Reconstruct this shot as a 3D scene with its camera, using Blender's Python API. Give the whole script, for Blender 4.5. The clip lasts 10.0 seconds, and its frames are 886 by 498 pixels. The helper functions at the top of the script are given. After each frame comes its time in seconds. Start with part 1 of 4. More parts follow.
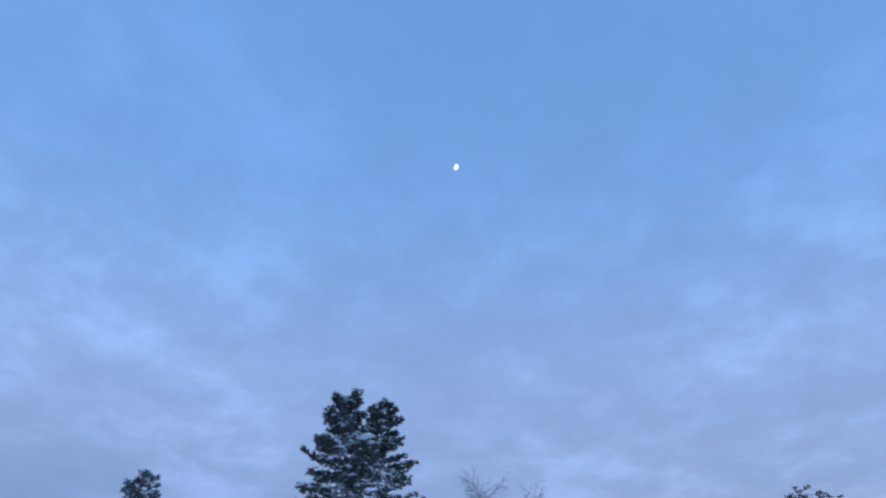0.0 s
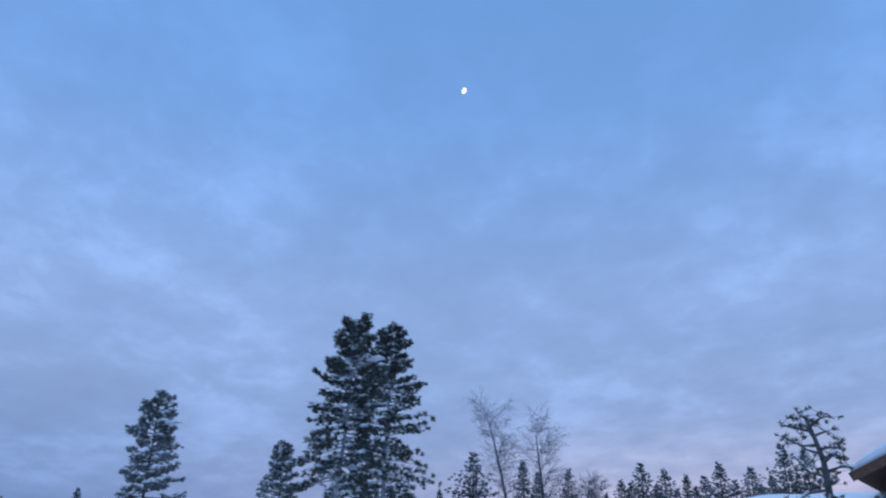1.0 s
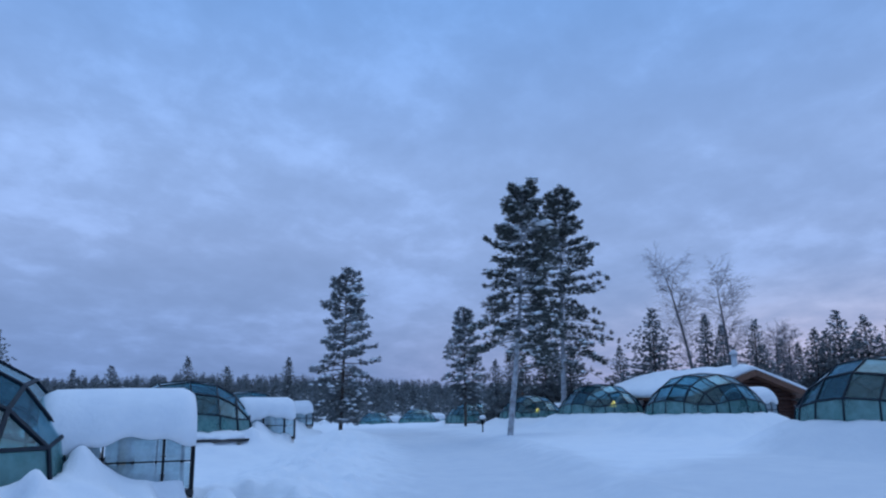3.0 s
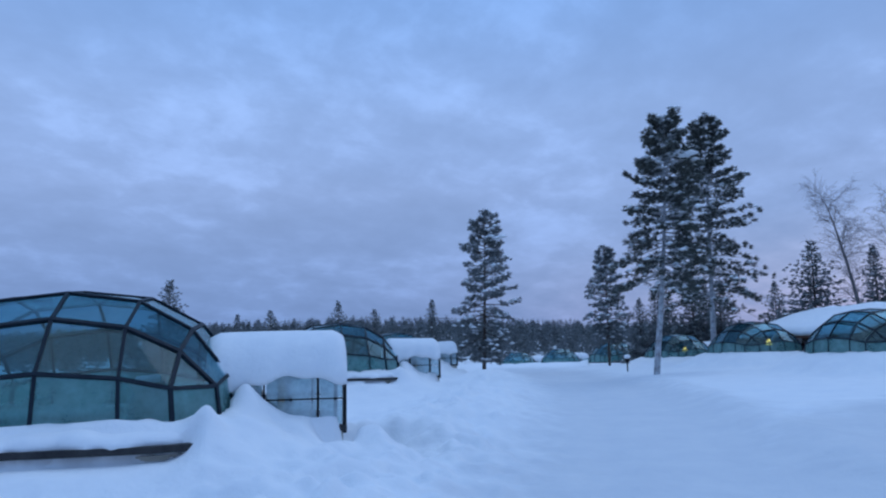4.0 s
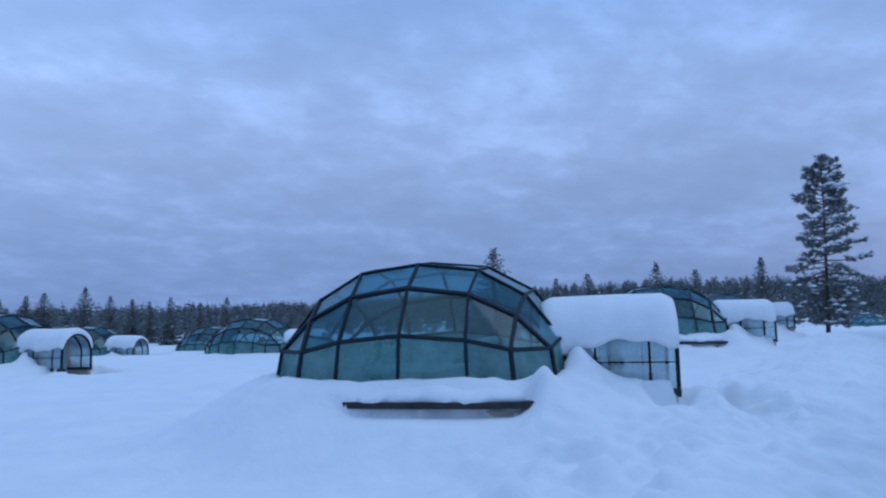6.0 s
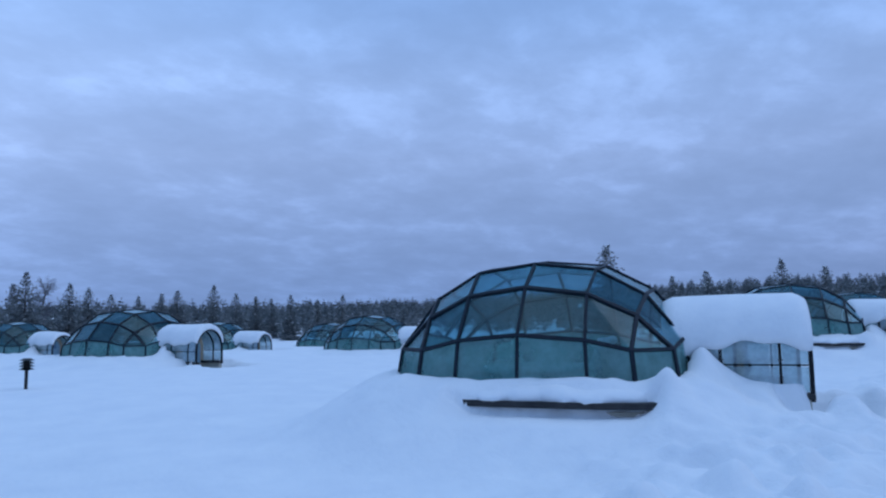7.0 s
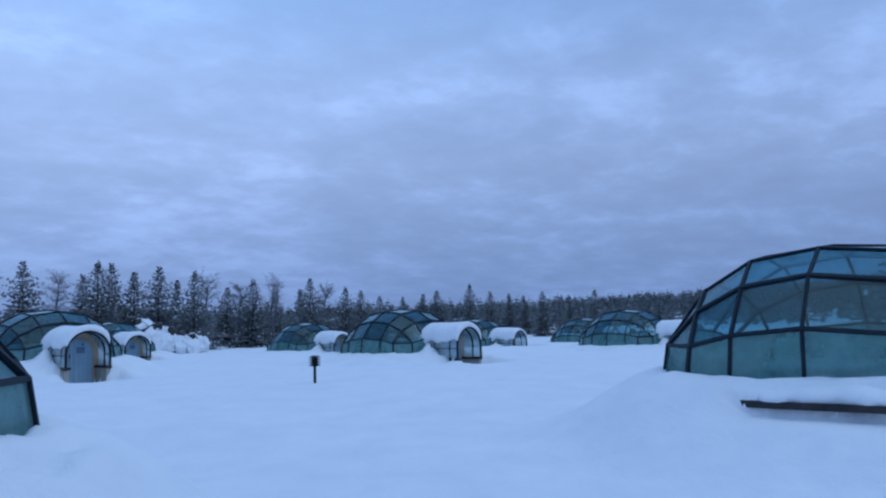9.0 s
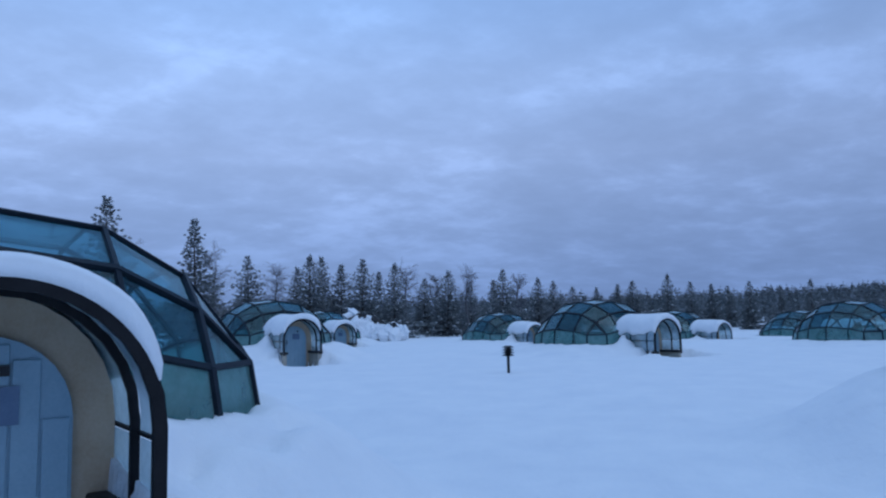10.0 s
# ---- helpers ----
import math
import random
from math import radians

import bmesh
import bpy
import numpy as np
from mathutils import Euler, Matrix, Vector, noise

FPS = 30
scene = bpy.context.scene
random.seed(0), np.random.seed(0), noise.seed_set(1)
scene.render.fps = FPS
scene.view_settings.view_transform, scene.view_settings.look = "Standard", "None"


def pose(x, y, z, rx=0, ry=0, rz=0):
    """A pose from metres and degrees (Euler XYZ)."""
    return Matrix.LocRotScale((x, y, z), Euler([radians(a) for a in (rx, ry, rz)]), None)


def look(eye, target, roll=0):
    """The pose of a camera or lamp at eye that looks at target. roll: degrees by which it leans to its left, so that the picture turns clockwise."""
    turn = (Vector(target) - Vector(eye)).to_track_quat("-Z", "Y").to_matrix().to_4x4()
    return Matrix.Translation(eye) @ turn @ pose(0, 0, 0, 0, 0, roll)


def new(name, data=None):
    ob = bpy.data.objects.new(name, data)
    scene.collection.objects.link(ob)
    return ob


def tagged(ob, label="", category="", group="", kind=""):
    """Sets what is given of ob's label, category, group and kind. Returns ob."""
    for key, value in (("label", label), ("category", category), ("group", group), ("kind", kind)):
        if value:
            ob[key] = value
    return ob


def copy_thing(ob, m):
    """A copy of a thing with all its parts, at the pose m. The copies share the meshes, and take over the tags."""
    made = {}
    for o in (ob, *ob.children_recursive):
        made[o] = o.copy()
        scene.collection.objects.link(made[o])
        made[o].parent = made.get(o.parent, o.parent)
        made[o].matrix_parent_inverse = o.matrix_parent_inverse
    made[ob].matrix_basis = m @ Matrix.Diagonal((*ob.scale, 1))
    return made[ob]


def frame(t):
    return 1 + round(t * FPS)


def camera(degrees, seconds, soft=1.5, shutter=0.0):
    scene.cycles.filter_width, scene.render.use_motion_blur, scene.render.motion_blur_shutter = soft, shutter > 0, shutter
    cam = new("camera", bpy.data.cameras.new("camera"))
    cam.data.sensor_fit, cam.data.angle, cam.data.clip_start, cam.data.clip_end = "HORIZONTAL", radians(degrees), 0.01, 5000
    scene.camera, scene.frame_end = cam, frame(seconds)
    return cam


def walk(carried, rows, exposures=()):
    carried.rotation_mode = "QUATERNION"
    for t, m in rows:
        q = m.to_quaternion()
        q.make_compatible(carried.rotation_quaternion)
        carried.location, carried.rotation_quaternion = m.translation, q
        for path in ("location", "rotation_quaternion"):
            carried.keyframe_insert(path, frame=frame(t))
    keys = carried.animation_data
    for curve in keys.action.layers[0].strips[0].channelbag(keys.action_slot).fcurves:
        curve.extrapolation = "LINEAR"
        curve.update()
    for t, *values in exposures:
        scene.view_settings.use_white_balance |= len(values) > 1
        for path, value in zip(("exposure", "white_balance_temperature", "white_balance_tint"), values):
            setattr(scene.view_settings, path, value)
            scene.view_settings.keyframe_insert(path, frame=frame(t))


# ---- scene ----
cam = camera(62.2, 10.0, soft=2.2)
PATH = [
    (0.0, (-0.000, -0.000, 1.600), (-0.000, 8.763, 6.418), 0.00),
    (0.5, (-0.016, 0.007, 1.600), (-0.066, 8.976, 6.022), 0.03),
    (1.0, (-0.033, 0.024, 1.594), (-0.139, 9.228, 5.503), 0.27),
    (1.5, (-0.030, 0.064, 1.586), (-0.192, 9.473, 4.969), 0.08),
    (2.0, (-0.038, 0.130, 1.585), (-0.300, 9.686, 4.519), -0.72),
    (2.5, (-0.031, 0.195, 1.590), (-1.221, 9.790, 4.143), -0.76),
    (2.7, (-0.027, 0.217, 1.590), (-1.733, 9.769, 4.008), -0.72),
    (3.8, (-0.028, 0.352, 1.595), (-3.858, 9.450, 3.191), -1.19),
    (4.0, (-0.052, 0.373, 1.590), (-4.249, 9.333, 3.044), -1.07),
    (4.5, (-0.080, 0.373, 1.590), (-5.370, 8.784, 2.712), -0.87),
    (5.0, (-0.100, 0.349, 1.594), (-6.354, 8.099, 2.501), -1.12),
    (5.5, (-0.105, 0.300, 1.599), (-7.068, 7.422, 2.485), -1.21),
    (5.7, (-0.122, 0.273, 1.603), (-7.337, 7.132, 2.552), -1.31),
    (6.8, (-0.109, 0.059, 1.623), (-8.374, 5.588, 2.679), -0.45),
    (7.0, (-0.107, 0.059, 1.628), (-8.533, 5.346, 2.653), -0.68),
    (7.5, (-0.158, 0.035, 1.633), (-8.921, 4.744, 2.652), -0.54),
    (8.0, (-0.199, 0.037, 1.636), (-9.253, 4.150, 2.686), -0.83),
    (8.5, (-0.275, 0.047, 1.641), (-9.641, 3.389, 2.688), -1.62),
    (9.0, (-0.311, 0.055, 1.644), (-10.008, 2.265, 2.677), -1.73),
    (9.5, (-0.338, 0.076, 1.652), (-10.245, 1.007, 2.650), -1.38),
    (10.0, (-0.367, 0.075, 1.650), (-10.313, -0.295, 2.621), -1.19),
]
walk(cam, [(t, look(eye, target, roll)) for t, eye, target, roll in PATH],
     [(0.0, 0.0), (2.0, -0.04), (4.5, 0.03), (7.5, 0.02), (9.0, -0.05), (10.0, -0.15)])

# ---- world, light ----
GLOW = radians(24)          # compass bearing of the pale glow, from +y towards +x
world = bpy.data.worlds.new("dusk_sky")
scene.world = world
world.use_nodes = True
wn = world.node_tree


def node(tree, kind, **values):
    n = tree.nodes.new(kind)
    for key, value in values.items():
        if key in n.inputs:
            n.inputs[key].default_value = value
    return n


def calc(tree, op, a, b=None, clamp=False):
    n = tree.nodes.new("ShaderNodeMath")
    n.operation, n.use_clamp = op, clamp
    for i, v in enumerate((a, b)):
        if v is None:
            continue
        if isinstance(v, (int, float)):
            n.inputs[i].default_value = v
        else:
            tree.links.new(v, n.inputs[i])
    return n.outputs[0]


def blend(tree, fac, a, b, mode="MIX"):
    n = tree.nodes.new("ShaderNodeMix")
    n.data_type, n.blend_type = "RGBA", mode
    for sock, v in ((n.inputs[0], fac), (n.inputs[6], a), (n.inputs[7], b)):
        if isinstance(v, (int, float)):
            sock.default_value = v
        elif isinstance(v, tuple):
            sock.default_value = (*v, 1)
        else:
            tree.links.new(v, sock)
    return n.outputs[2]


def ramp(tree, fac, stops):
    n = tree.nodes.new("ShaderNodeValToRGB")
    r = n.color_ramp
    while len(r.elements) < len(stops):
        r.elements.new(0.5)
    for e, (p, c) in zip(r.elements, stops):
        e.position = p
        e.color = (*c, 1) if isinstance(c, tuple) else (c, c, c, 1)
    tree.links.new(fac, n.inputs[0])
    return n.outputs[0]


def build_sky():
    t = wn
    t.nodes.clear()
    out = t.nodes.new("ShaderNodeOutputWorld")
    coord = t.nodes.new("ShaderNodeTexCoord")
    sep = t.nodes.new("ShaderNodeSeparateXYZ")
    t.links.new(coord.outputs["Generated"], sep.inputs[0])
    x, y, z = sep.outputs
    up = calc(t, "MAXIMUM", z, 0.0)
    # clear sky behind the clouds
    sky = t.nodes.new("ShaderNodeTexSky")
    sky.sky_type, sky.sun_disc = "NISHITA", False
    sky.sun_elevation, sky.sun_rotation = radians(1.0), GLOW
    sky.altitude, sky.air_density, sky.dust_density, sky.ozone_density = 200, 1.0, 0.4, 3.0
    clear = blend(t, 1.0, sky.outputs[0], (0.05, 0.05, 0.05), "MULTIPLY")
    # cloud deck seen in perspective
    d = calc(t, "ADD", up, 0.22)
    comb = t.nodes.new("ShaderNodeCombineXYZ")
    t.links.new(calc(t, "DIVIDE", x, d), comb.inputs[0])
    t.links.new(calc(t, "DIVIDE", y, d), comb.inputs[1])
    rot = t.nodes.new("ShaderNodeMapping")
    rot.inputs["Rotation"].default_value = (0, 0, radians(35))
    rot.inputs["Scale"].default_value = (1.0, 0.85, 1.0)
    t.links.new(comb.outputs[0], rot.inputs[0])
    big = node(t, "ShaderNodeTexNoise", Scale=1.3, Detail=7.0, Roughness=0.5, Distortion=0.25)
    fine = node(t, "ShaderNodeTexNoise", Scale=6.5, Detail=8.0, Roughness=0.58, Distortion=0.15)
    t.links.new(rot.outputs[0], big.inputs["Vector"])
    t.links.new(rot.outputs[0], fine.inputs["Vector"])
    mixed = calc(t, "ADD", calc(t, "MULTIPLY", big.outputs[0], 0.58), calc(t, "MULTIPLY", fine.outputs[0], 0.42))
    # Last two stops, overhead and unseen, are brightened to light the snow.
    low = ramp(t, up, [(0.0, (0.165, 0.29, 0.62)), (0.10, (0.215, 0.35, 0.695)), (0.22, (0.288, 0.445, 0.83)), (0.32, (0.292, 0.47, 0.885)), (0.55, (0.188, 0.40, 0.87)), (0.80, (0.145, 0.355, 0.80)), (0.90, (0.40, 0.64, 1.08)), (1.0, (0.6, 0.86, 1.3))])
    shade = ramp(t, mixed, [(0.36, 0.88), (0.46, 0.94), (0.53, 1.02), (0.60, 1.18), (0.70, 1.34)])
    clouds = blend(t, ramp(t, up, [(0.0, 0.75), (0.2, 1.0), (0.45, 0.9), (0.6, 0.45), (0.9, 0.3)]), low, shade, "MULTIPLY")
    # pale pink strip low in the sky where the sun has set
    ang = calc(t, "ADD", calc(t, "MULTIPLY", x, math.sin(GLOW)), calc(t, "MULTIPLY", y, math.cos(GLOW)))
    near = calc(t, "POWER", calc(t, "MAXIMUM", ang, 0.0), 6.0)
    strip = ramp(t, up, [(0.0, 0.85), (0.08, 0.8), (0.13, 0.45), (0.18, 0.12), (0.26, 0.0)])
    pink = calc(t, "MULTIPLY", calc(t, "MULTIPLY", near, strip), ramp(t, mixed, [(0.40, 0.45), (0.58, 1.0)]), True)
    clouds = blend(t, pink, clouds, ramp(t, up, [(0.03, (0.62, 0.55, 0.80)), (0.12, (0.66, 0.70, 0.96)), (0.2, (0.56, 0.70, 1.0))]))
    # the cloud is thinner and lighter towards the west
    lx, ly, lz = math.sin(radians(-112)) * 0.8, math.cos(radians(-112)) * 0.8, 0.6
    west = calc(t, "ADD", calc(t, "ADD", calc(t, "MULTIPLY", x, lx), calc(t, "MULTIPLY", y, ly)), calc(t, "MULTIPLY", z, lz))
    west = calc(t, "POWER", calc(t, "MAXIMUM", west, 0.0), 3.0)
    clouds = blend(t, 1.0, clouds, ramp(t, west, [(0.0, 1.0), (0.35, (1.05, 1.045, 1.04)), (1.0, (1.46, 1.42, 1.36))]), "MULTIPLY")
    col = blend(t, 0.90, clear, clouds)
    col = blend(t, 1.0, col, (1.06, 1.02, 0.985), "MULTIPLY")
    back = t.nodes.new("ShaderNodeBackground")
    back.inputs[1].default_value = 1.0
    t.links.new(col, back.inputs[0])
    t.links.new(back.outputs[0], out.inputs[0])


build_sky()
sun = new("sun", bpy.data.lights.new("sun", "SUN"))
sun.data.energy, sun.data.angle, sun.data.color = 0.55, radians(40), (0.60, 0.75, 1.0)
sun.matrix_world = look((0, 0, 0), (-math.sin(GLOW) * 0.8, -math.cos(GLOW) * 0.8, -0.9))


# ---- materials ----
def material(name):
    m = bpy.data.materials.new(name)
    m.use_nodes = True
    t = m.node_tree
    return m, t, t.nodes["Principled BSDF"]


def mottled(name, dark, light, scale=8.0, rough=0.7, bump=0.2, metal=0.0, fine=60.0, dist=0.02, spec=0.4):
    """Two scales of noise between two tones, with relief."""
    m, t, p = material(name)
    pos = t.nodes.new("ShaderNodeTexCoord")
    a = node(t, "ShaderNodeTexNoise", Scale=scale, Detail=6.0, Roughness=0.6)
    b = node(t, "ShaderNodeTexNoise", Scale=fine, Detail=4.0, Roughness=0.6)
    for n in (a, b):
        t.links.new(pos.outputs["Object"], n.inputs["Vector"])
    f = calc(t, "ADD", calc(t, "MULTIPLY", a.outputs[0], 0.65), calc(t, "MULTIPLY", b.outputs[0], 0.35))
    t.links.new(ramp(t, f, [(0.35, dark), (0.65, light)]), p.inputs["Base Color"])
    p.inputs["Roughness"].default_value, p.inputs["Metallic"].default_value = rough, metal
    p.inputs["Specular IOR Level"].default_value = spec
    if bump:
        bn = node(t, "ShaderNodeBump", Strength=bump, Distance=dist)
        t.links.new(f, bn.inputs["Height"])
        t.links.new(bn.outputs[0], p.inputs["Normal"])
    return m


def glass(name, tint, frost, milk, gloss=0.16):
    """Thin tinted pane: it lets light through, mirrors a little, and carries some frost."""
    m, t, p = material(name)
    t.nodes.remove(p)
    out = t.nodes["Material Output"]
    clear = node(t, "ShaderNodeBsdfTransparent", Color=(*tint, 1))
    rime = node(t, "ShaderNodeBsdfDiffuse", Color=(*milk, 1))
    soft = node(t, "ShaderNodeBsdfTranslucent", Color=(*milk, 1))
    half = node(t, "ShaderNodeMixShader", Fac=0.4)
    t.links.new(rime.outputs[0], half.inputs[1])
    t.links.new(soft.outputs[0], half.inputs[2])
    pos = t.nodes.new("ShaderNodeTexCoord")
    n = node(t, "ShaderNodeTexNoise", Scale=2.2, Detail=6.0, Roughness=0.62)
    t.links.new(pos.outputs["Object"], n.inputs["Vector"])
    amount = ramp(t, n.outputs[0], [(0.35, frost * 0.6), (0.68, min(1.0, frost * 1.4))])
    a = t.nodes.new("ShaderNodeMixShader")
    t.links.new(amount, a.inputs[0])
    t.links.new(clear.outputs[0], a.inputs[1])
    t.links.new(half.outputs[0], a.inputs[2])
    mirror = node(t, "ShaderNodeBsdfGlossy", Roughness=0.06, Color=(0.70, 0.86, 0.88, 1))
    edge = node(t, "ShaderNodeLayerWeight", Blend=0.5)
    b = t.nodes.new("ShaderNodeMixShader")
    t.links.new(calc(t, "ADD", calc(t, "MULTIPLY", calc(t, "POWER", edge.outputs["Facing"], 4.5), 0.7), gloss * 0.5, True), b.inputs[0])
    t.links.new(a.outputs[0], b.inputs[1])
    t.links.new(mirror.outputs[0], b.inputs[2])
    t.links.new(b.outputs[0], out.inputs[0])
    return m


def snow_material(name, scale, strength, wear_dim=1.0):
    """Last value: how dull the driven track is, and the painted shade beside it."""
    m, t, p = material(name)
    pos = t.nodes.new("ShaderNodeTexCoord")
    a = node(t, "ShaderNodeTexNoise", Scale=scale, Detail=8.0, Roughness=0.6)
    b = node(t, "ShaderNodeTexNoise", Scale=scale * 9, Detail=5.0, Roughness=0.65)
    for n in (a, b):
        t.links.new(pos.outputs["Object"], n.inputs["Vector"])
    t.links.new(ramp(t, a.outputs[0], [(0.3, (0.80, 0.82, 0.85)), (0.7, (0.88, 0.89, 0.90))]), p.inputs["Base Color"])
    if wear_dim < 1:
        track = t.nodes.new("ShaderNodeAttribute")
        track.attribute_name = "track_shade"
        base = p.inputs["Base Color"].links[0].from_socket
        dull = blend(t, 1.0, base, (wear_dim, wear_dim * 1.01, wear_dim * 1.03), "MULTIPLY")
        t.links.new(blend(t, track.outputs["Fac"], base, dull), p.inputs["Base Color"])
    p.inputs["Roughness"].default_value = 0.75
    p.inputs["Specular IOR Level"].default_value = 0.25
    f = calc(t, "ADD", a.outputs[0], calc(t, "MULTIPLY", b.outputs[0], 0.3))
    bn = node(t, "ShaderNodeBump", Strength=strength, Distance=0.06)
    t.links.new(f, bn.inputs["Height"])
    t.links.new(bn.outputs[0], p.inputs["Normal"])
    return m


def glowing(name, colour, strength):
    m, t, p = material(name)
    p.inputs["Base Color"].default_value = (*colour, 1)
    p.inputs["Emission Color"].default_value = (*colour, 1)
    p.inputs["Emission Strength"].default_value = strength
    return m


SNOW = snow_material("fresh_snow", 3.0, 0.35)
GROUND = snow_material("trodden_snow", 1.4, 0.75, wear_dim=0.80)
PANE = glass("tinted_pane", (0.60, 0.77, 0.81), 0.02, (0.20, 0.40, 0.44), 0.09)
RIMED = glass("rimed_pane", (0.64, 0.82, 0.84), 0.30, (0.48, 0.60, 0.66), 0.13)
FROST = glass("frosted_pane", (0.50, 0.74, 0.72), 0.46, (0.30, 0.52, 0.51), 0.08)
PORCH = glass("porch_pane", (0.60, 0.78, 0.80), 0.66, (0.58, 0.70, 0.76), 0.08)
STEEL = mottled("dark_frame", (0.008, 0.014, 0.022), (0.018, 0.028, 0.040), 5, 0.55, 0.1, spec=0.15)
BLACK = mottled("black_arch", (0.006, 0.006, 0.008), (0.016, 0.016, 0.018), 5, 0.6, 0.1, spec=0.2)
CAP = mottled("dark_sill", (0.012, 0.012, 0.014), (0.045, 0.042, 0.042), 6, 0.65, 0.3)
PLINTH = mottled("pale_plinth", (0.30, 0.28, 0.24), (0.44, 0.41, 0.35), 4, 0.85, 0.3)
PLASTER = mottled("ochre_board", (0.46, 0.33, 0.22), (0.58, 0.45, 0.33), 3, 0.8, 0.15)
DOOR = mottled("pale_blue_paint", (0.22, 0.36, 0.45), (0.31, 0.46, 0.55), 3, 0.55, 0.1)
SIGN = mottled("grey_blue_notice", (0.10, 0.16, 0.26), (0.16, 0.24, 0.36), 5, 0.5, 0.0)
INK = mottled("black_ink", (0.015, 0.015, 0.02), (0.03, 0.03, 0.035), 5, 0.6, 0.0)
WOODFLOOR = mottled("dark_floor", (0.06, 0.05, 0.045), (0.12, 0.10, 0.085), 4, 0.7, 0.2)
LINEN = mottled("white_linen", (0.62, 0.63, 0.64), (0.78, 0.78, 0.78), 5, 0.85, 0.4, dist=0.03)
BARK = mottled("pine_bark", (0.035, 0.026, 0.022), (0.12, 0.085, 0.065), 9, 0.9, 0.8)
RIMEBARK = mottled("rimed_bark", (0.16, 0.15, 0.15), (0.58, 0.60, 0.63), 5, 0.9, 0.8)
GREYBARK = mottled("grey_bark", (0.05, 0.045, 0.045), (0.20, 0.19, 0.19), 6, 0.9, 0.6)
TWIG = mottled("rimed_twig", (0.10, 0.095, 0.10), (0.24, 0.24, 0.26), 3, 0.9, 0.0)
FARWOOD = mottled("far_wood", (0.085, 0.095, 0.092), (0.30, 0.32, 0.33), 0.5, 0.9, 0.0, fine=3)
NEEDLE = mottled("dark_needles", (0.042, 0.050, 0.040), (0.15, 0.155, 0.135), 1.2, 0.8, 0.0, fine=9)
RIMENEEDLE = mottled("rimed_needles", (0.080, 0.088, 0.080), (0.36, 0.38, 0.39), 0.9, 0.85, 0.0, fine=6)
LOG = mottled("dark_red_log", (0.045, 0.016, 0.011), (0.11, 0.042, 0.028), 5, 0.75, 0.4)
EAVE = mottled("brown_bargeboard", (0.10, 0.045, 0.028), (0.20, 0.095, 0.06), 4, 0.7, 0.2)
WHITEPIPE = mottled("rimed_pipe", (0.45, 0.47, 0.5), (0.62, 0.64, 0.67), 6, 0.7, 0.2)
WINFRAME = mottled("pale_window_frame", (0.32, 0.28, 0.22), (0.46, 0.42, 0.34), 5, 0.6, 0.1)
DARKGLASS = mottled("dark_window", (0.012, 0.014, 0.018), (0.03, 0.035, 0.045), 2, 0.12, 0.0, spec=0.8)
LAMPBLACK = mottled("black_lamp_metal", (0.008, 0.008, 0.009), (0.02, 0.02, 0.022), 6, 0.45, 0.1)
MOON = glowing("moonlight", (1.0, 0.96, 0.86), 1.3)
BULB = glowing("warm_bulb", (1.0, 0.58, 0.13), 3.0)


# ---- mesh helpers ----
def mesh_of(name, verts, faces, mat, smooth=False, slots=None, which=None):
    me = bpy.data.meshes.new(name)
    if isinstance(faces, np.ndarray):
        me.vertices.add(len(verts))
        me.vertices.foreach_set("co", np.asarray(verts, np.float32).ravel())
        me.loops.add(faces.size)
        me.loops.foreach_set("vertex_index", faces.astype(np.int32).ravel())
        me.polygons.add(len(faces))
        me.polygons.foreach_set("loop_start", np.arange(0, faces.size, faces.shape[1], dtype=np.int32))
        me.update(calc_edges=True)
    else:
        me.from_pydata(verts, [], faces)
    for s in (slots or [mat]):
        me.materials.append(s)
    if which is not None:
        me.polygons.foreach_set("material_index", which)
    if smooth:
        me.polygons.foreach_set("use_smooth", [True] * len(me.polygons))
    me.update()
    return me


def hang(name, me, parent=None, label="", m=None):
    ob = new(name, me)
    ob.parent = parent
    if m is not None:
        ob.matrix_basis = m
    if label:
        ob["label"] = label
    return ob


piece = hang


def part(name, bm, mat, parent, label="", smooth=False):
    me = bpy.data.meshes.new(name)
    bm.to_mesh(me)
    bm.free()
    me.materials.append(mat)
    if smooth:
        me.polygons.foreach_set("use_smooth", [True] * len(me.polygons))
    return piece(name, me, parent, label)


def thing(name, label, category, m, group="", kind=""):
    ob = new(name)
    ob.matrix_basis = m
    return tagged(ob, label, category, group, kind)


def box(bm, lo, hi, bevel=0.0, m=None):
    r = bmesh.ops.create_cube(bm, size=1.0)
    c, s = [(a + b) / 2 for a, b in zip(lo, hi)], [b - a for a, b in zip(lo, hi)]
    bmesh.ops.transform(bm, matrix=(m or Matrix()) @ Matrix.Translation(c) @ Matrix.Diagonal((*s, 1)), verts=r["verts"])
    if bevel:
        edges = {e for v in r["verts"] for e in v.link_edges}
        bmesh.ops.bevel(bm, geom=list(edges), offset=bevel, segments=2, affect="EDGES", profile=0.5)


